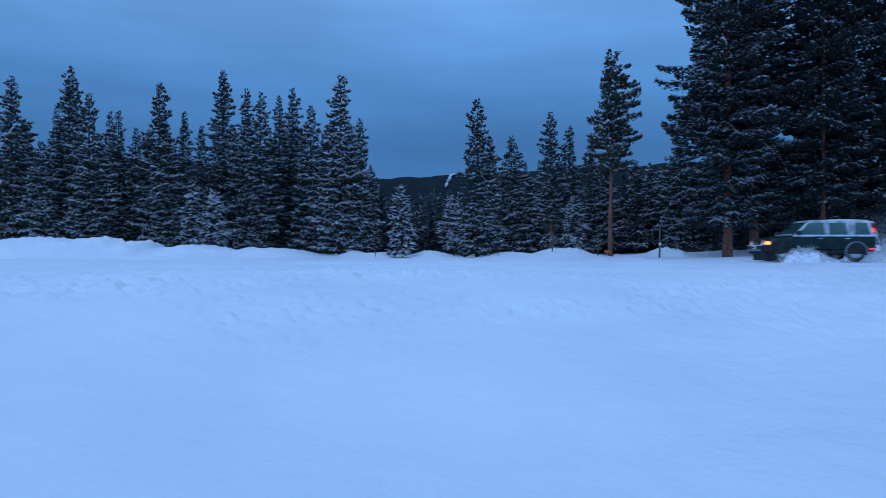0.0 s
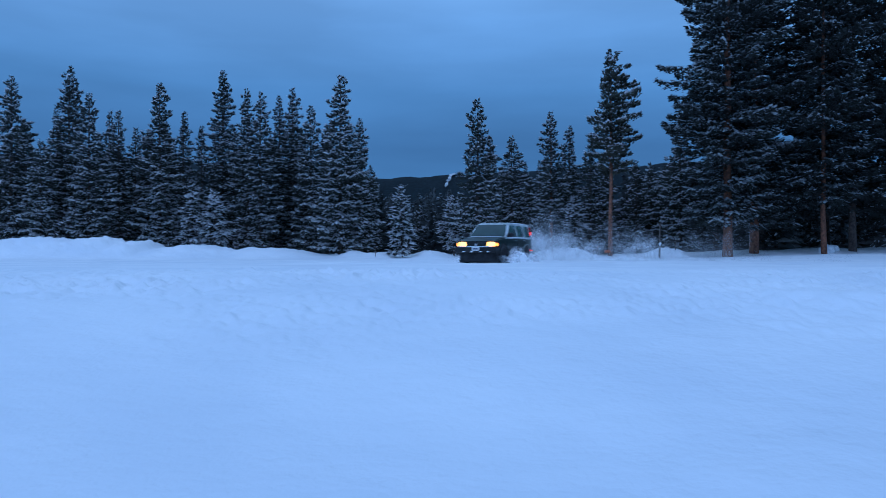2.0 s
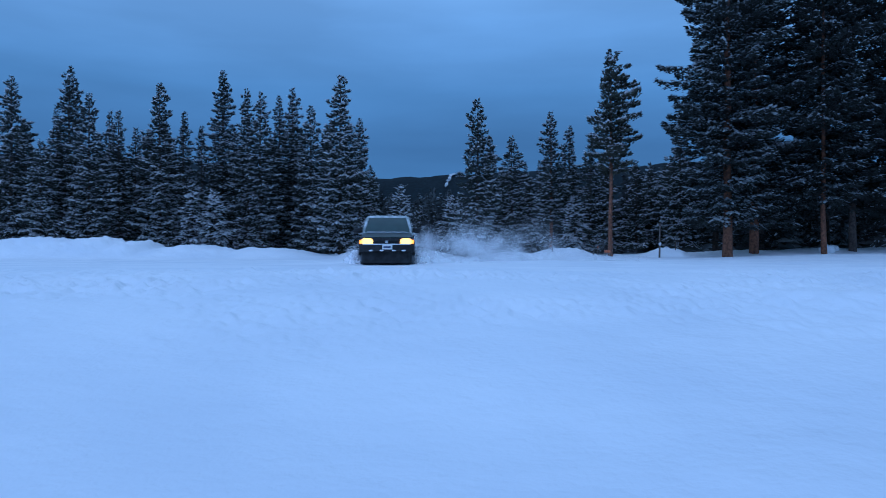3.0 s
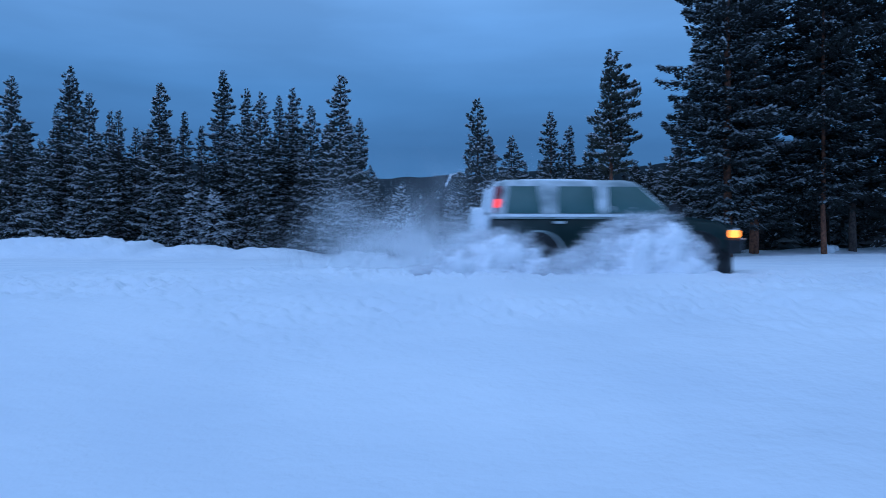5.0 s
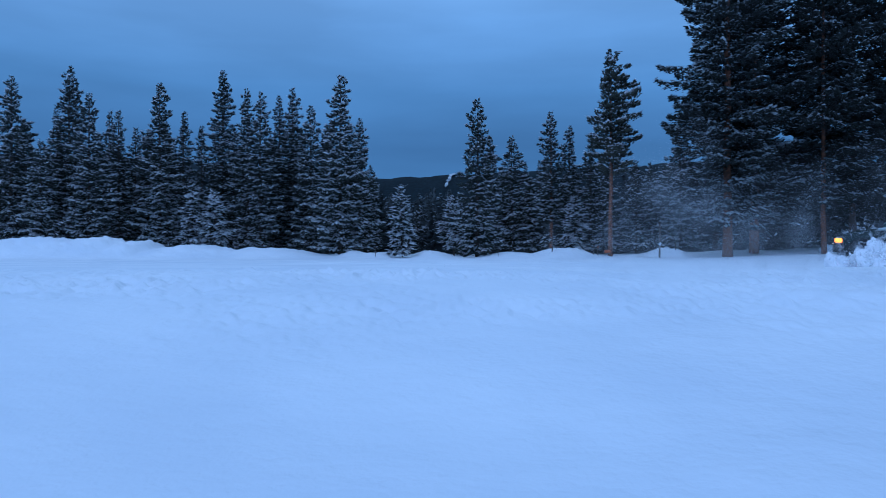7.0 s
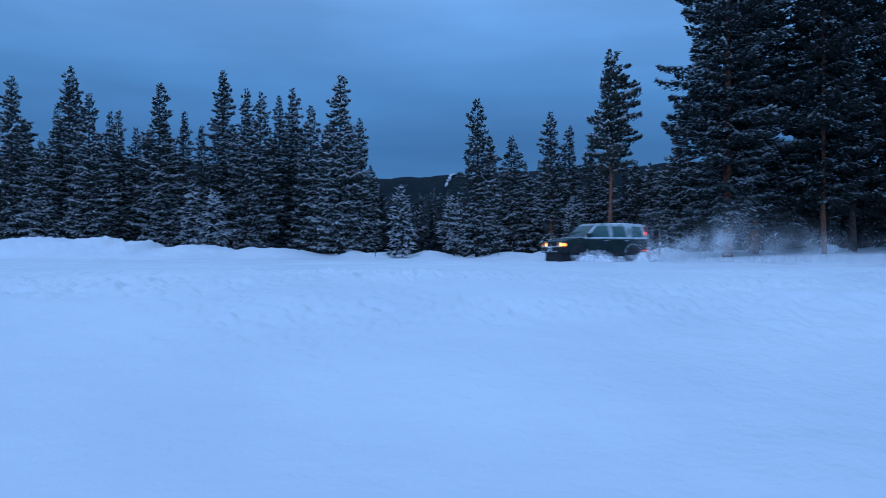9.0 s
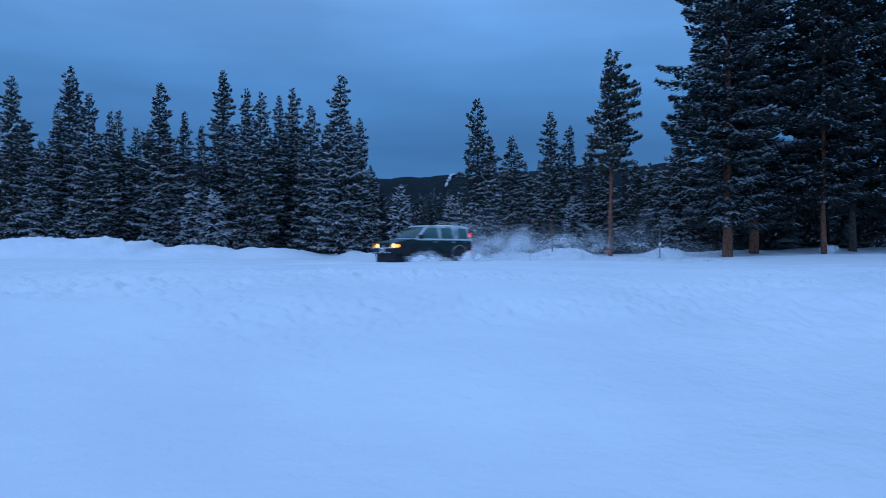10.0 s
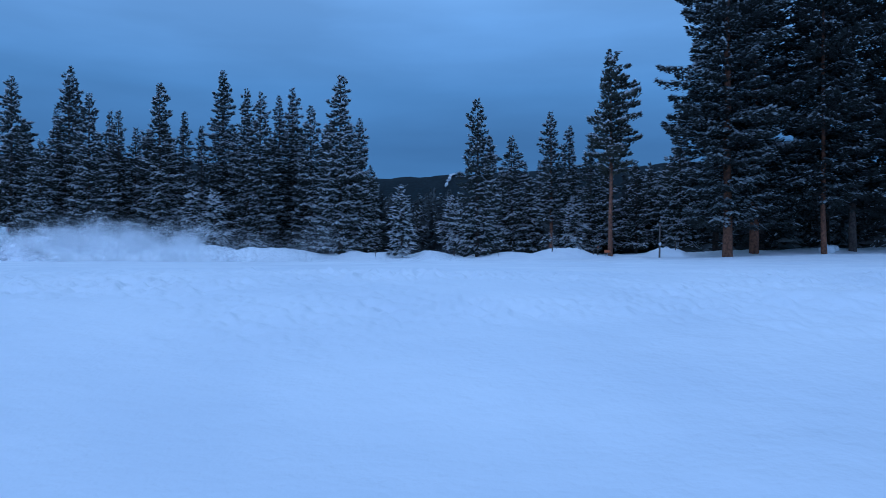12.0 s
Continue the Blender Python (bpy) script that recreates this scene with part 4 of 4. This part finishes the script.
HAZE = [puff_mesh(900 + k, 90, 1.2, 0.8, 0.55, 0.55, DUST, 5) for k in range(5)]
LOW = [puff_mesh(920 + k, 150, 0.8, 0.5, 0.36, 0.22, SPRAY) for k in range(5)]
BIG = [puff_mesh(930 + k, 220, 1.0, 0.6, 0.48, 0.25, SPRAY) for k in range(4)]
FINE = [puff_mesh(940 + k, 260, 1.2, 0.6, 0.42, 0.20, SPRAY) for k in range(4)]
VEIL = [puff_mesh(950 + k, 110, 1.3, 0.8, 0.75, 0.65, WISP, 4, 0.36) for k in range(3)]
RIDERS = []
for nm, me, at, on in (
        ("wheel_wave", wave_mesh(960, 2000, 2.9, 0.6, 0.95, 0.085, -1), (1.55, -0.80), (4.2, 6.3)),
        ("wheel_wave", wave_mesh(961, 628, 2.0, 0.5, 0.62, 0.08), (1.50, 0.82), (-1.0, 2.1)),
        ("wheel_wave", wave_mesh(962, 628, 2.3, 0.5, 0.50, 0.08), (1.55, 0.82), (6.6, 13.0)),
        ("rear_wave", wave_mesh(963, 1142, 2.2, 0.6, 0.72, 0.085, -1), (-1.15, -0.78), (4.2, 6.3)),
        ("rear_wave", wave_mesh(964, 500, 1.8, 0.5, 0.48, 0.08), (-1.2, 0.8), (6.6, 13.0)),
        ("wheel_wave", wave_mesh(967, 900, 2.9, 0.8, 1.1, 0.09), (2.3, 0.5), (6.5, 8.0)),
        ("rear_wave", wave_mesh(968, 685, 1.5, 1.7, 0.42, 0.08), (-1.75, -0.95), (4.2, 6.3)),
        ("rear_wave", wave_mesh(969, 500, 1.5, 1.7, 0.50, 0.08), (-1.8, -0.8), (6.6, 13.0)),
        ("rear_wave", wave_mesh(970, 742, 3.6, 1.9, 1.05, 0.08), (-1.7, -1.0), (11.2, 13.0)),
        ("side_wave", wave_mesh(965, 500, 2.2, 0.7, 0.55, 0.08), (1.3, 0.85), (2.0, 4.3)),
        ("side_wave", wave_mesh(966, 500, 2.2, 0.7, 0.55, 0.08, -1), (1.3, -0.85), (2.0, 4.3))):
    RIDERS.append((burst(nm, me, "powder snow thrown up beside the car's wheels"), at, on))


def trail():
    """Clouds left hanging behind the car: seconds, mesh, time aloft, rise, strength of drift."""
    g = np.random.default_rng(5)
    out = []
    for k in range(38):
        te = -0.4 + 0.33 * k
        close = 4.1 < te < 6.1
        if 6.2 < te < 6.9:
            continue
        out.append((te, VEIL[k % 3] if 3.0 < te < 6.5 else HAZE[k % 5], g.uniform(1.5, 2.1), g.uniform(0.5, 0.85) + (0.45 if close else 0), 2.9 if close else 2.4))
    for k in range(50):
        te = -0.3 + 0.25 * k
        if 6.1 < te < 6.9:
            continue
        out.append((te, LOW[k % 5], g.uniform(0.7, 1.1) * (0.4 if 4.1 < te < 6.1 else 1), g.uniform(0.4, 0.7), 1.5))
    # harder bursts where the wheels dig in
    for k, te in enumerate((0.15, 0.75, 1.85, 2.05, 2.2, 2.75, 2.95, 9.7, 9.95, 10.2, 11.05, 11.15, 11.25, 11.35, 11.42, 11.5, 11.58, 11.65, 11.72, 11.8, 11.9)):
        out.append((te, BIG[k % 4], g.uniform(0.9, 1.3), g.uniform(0.65, 0.95) + (0.25 if te > 11.2 else 0), 1.9))
    for k in range(10):
        te = 3.9 + 0.17 * k
        out.append((te, FINE[k % 4], g.uniform(0.3, 0.5), g.uniform(0.4, 0.65), 1.8))
    return out


def trail_rows(te, aloft, rise, deep, g):
    x, y, z, a = car_at(te)
    c, s = math.cos(radians(a)), math.sin(radians(a))
    if te < 0:
        x, y = x - c * 7.5 * te * -1, y - s * 7.5 * te * -1
    x, y = x - 2.3 * c + g.uniform(-0.3, 0.3), y - 2.3 * s + g.uniform(-0.3, 0.3)
    turn, wind = g.uniform(-25, 25) + a, g.uniform(-0.5, 0.1)
    steps = ((-0.22, -deep), (0.04, rise * 0.55), (0.10 + 0.35 * aloft, rise), (0.12 + 0.7 * aloft, rise * 0.75), (0.2 + 1.35 * aloft, -deep))
    rows = []
    for dt, h in steps:
        push = 0.9 * (1 - math.exp(-max(0, dt) * 2))
        rows.append((te + dt, (x + c * push + wind * dt, y + s * push, h, turn + 8 * dt)))
    first, last = rows[0][1], rows[-1][1]
    keep = [r for r in rows if 0.0 < r[0] < 12.0]

    def at(t):
        if t <= rows[0][0]:
            return first
        for p, q in zip(rows, rows[1:]):
            if t <= q[0]:
                k = (t - p[0]) / (q[0] - p[0])
                return tuple(u + (v - u) * k for u, v in zip(p[1], q[1]))
        return last
    return [(0.0, at(0.0))] + keep + [(12.0, at(12.0))]


TRAIL = [(burst("snow_cloud", me, "thin cloud of powder snow hanging over the track"), te, aloft, rise, deep) for te, me, aloft, rise, deep in trail()]


def motions():
    walk(CAR, [(k / 10, pose(*car_at(k / 10)[:3], 0, 0, car_at(k / 10)[3])) for k in range(121)])
    # wheels roll with the way driven
    roll, last = 0.0, car_at(0.0)
    turns = []
    for k in range(361):
        p = car_at(k / 30)
        roll += math.degrees(math.hypot(p[0] - last[0], p[1] - last[1]) / 0.34)
        last = p
        turns.append((k / 30, roll))
    for w in WHEELS:
        x, y, z = w.location
        walk(w, [(t, pose(x, y, z, 0, r, 0)) for t, r in turns])
    # waves of snow ride along with the wheels while they plough
    for ob, (ox, oy), (t0, t1) in RIDERS:
        rows = []
        for k in range(121):
            t = k / 10
            x, y, z, a = car_at(t)
            up = smooth_step(t0 - 0.3, t0, t) * (1 - smooth_step(t1 - 0.3, t1, t))
            c, s = math.cos(radians(a)), math.sin(radians(a))
            foot = ground_z(x + c * (ox - 1.0) - s * oy, y + s * (ox - 1.0) + c * oy) - 0.05
            m = pose(x, y, foot - 2.0 + up * 2.0 + 0.03 * math.sin(t * 23) * up, 0, 0, a) @ pose(ox, oy, 0)
            rows.append((t, m))
        walk(ob, rows)
    g = np.random.default_rng(8)
    for ob, te, aloft, rise, deep in TRAIL:
        walk(ob, [(t, pose(x, y, z, 0, 0, a)) for t, (x, y, z, a) in trail_rows(te, aloft, rise, deep, g)])


motions()
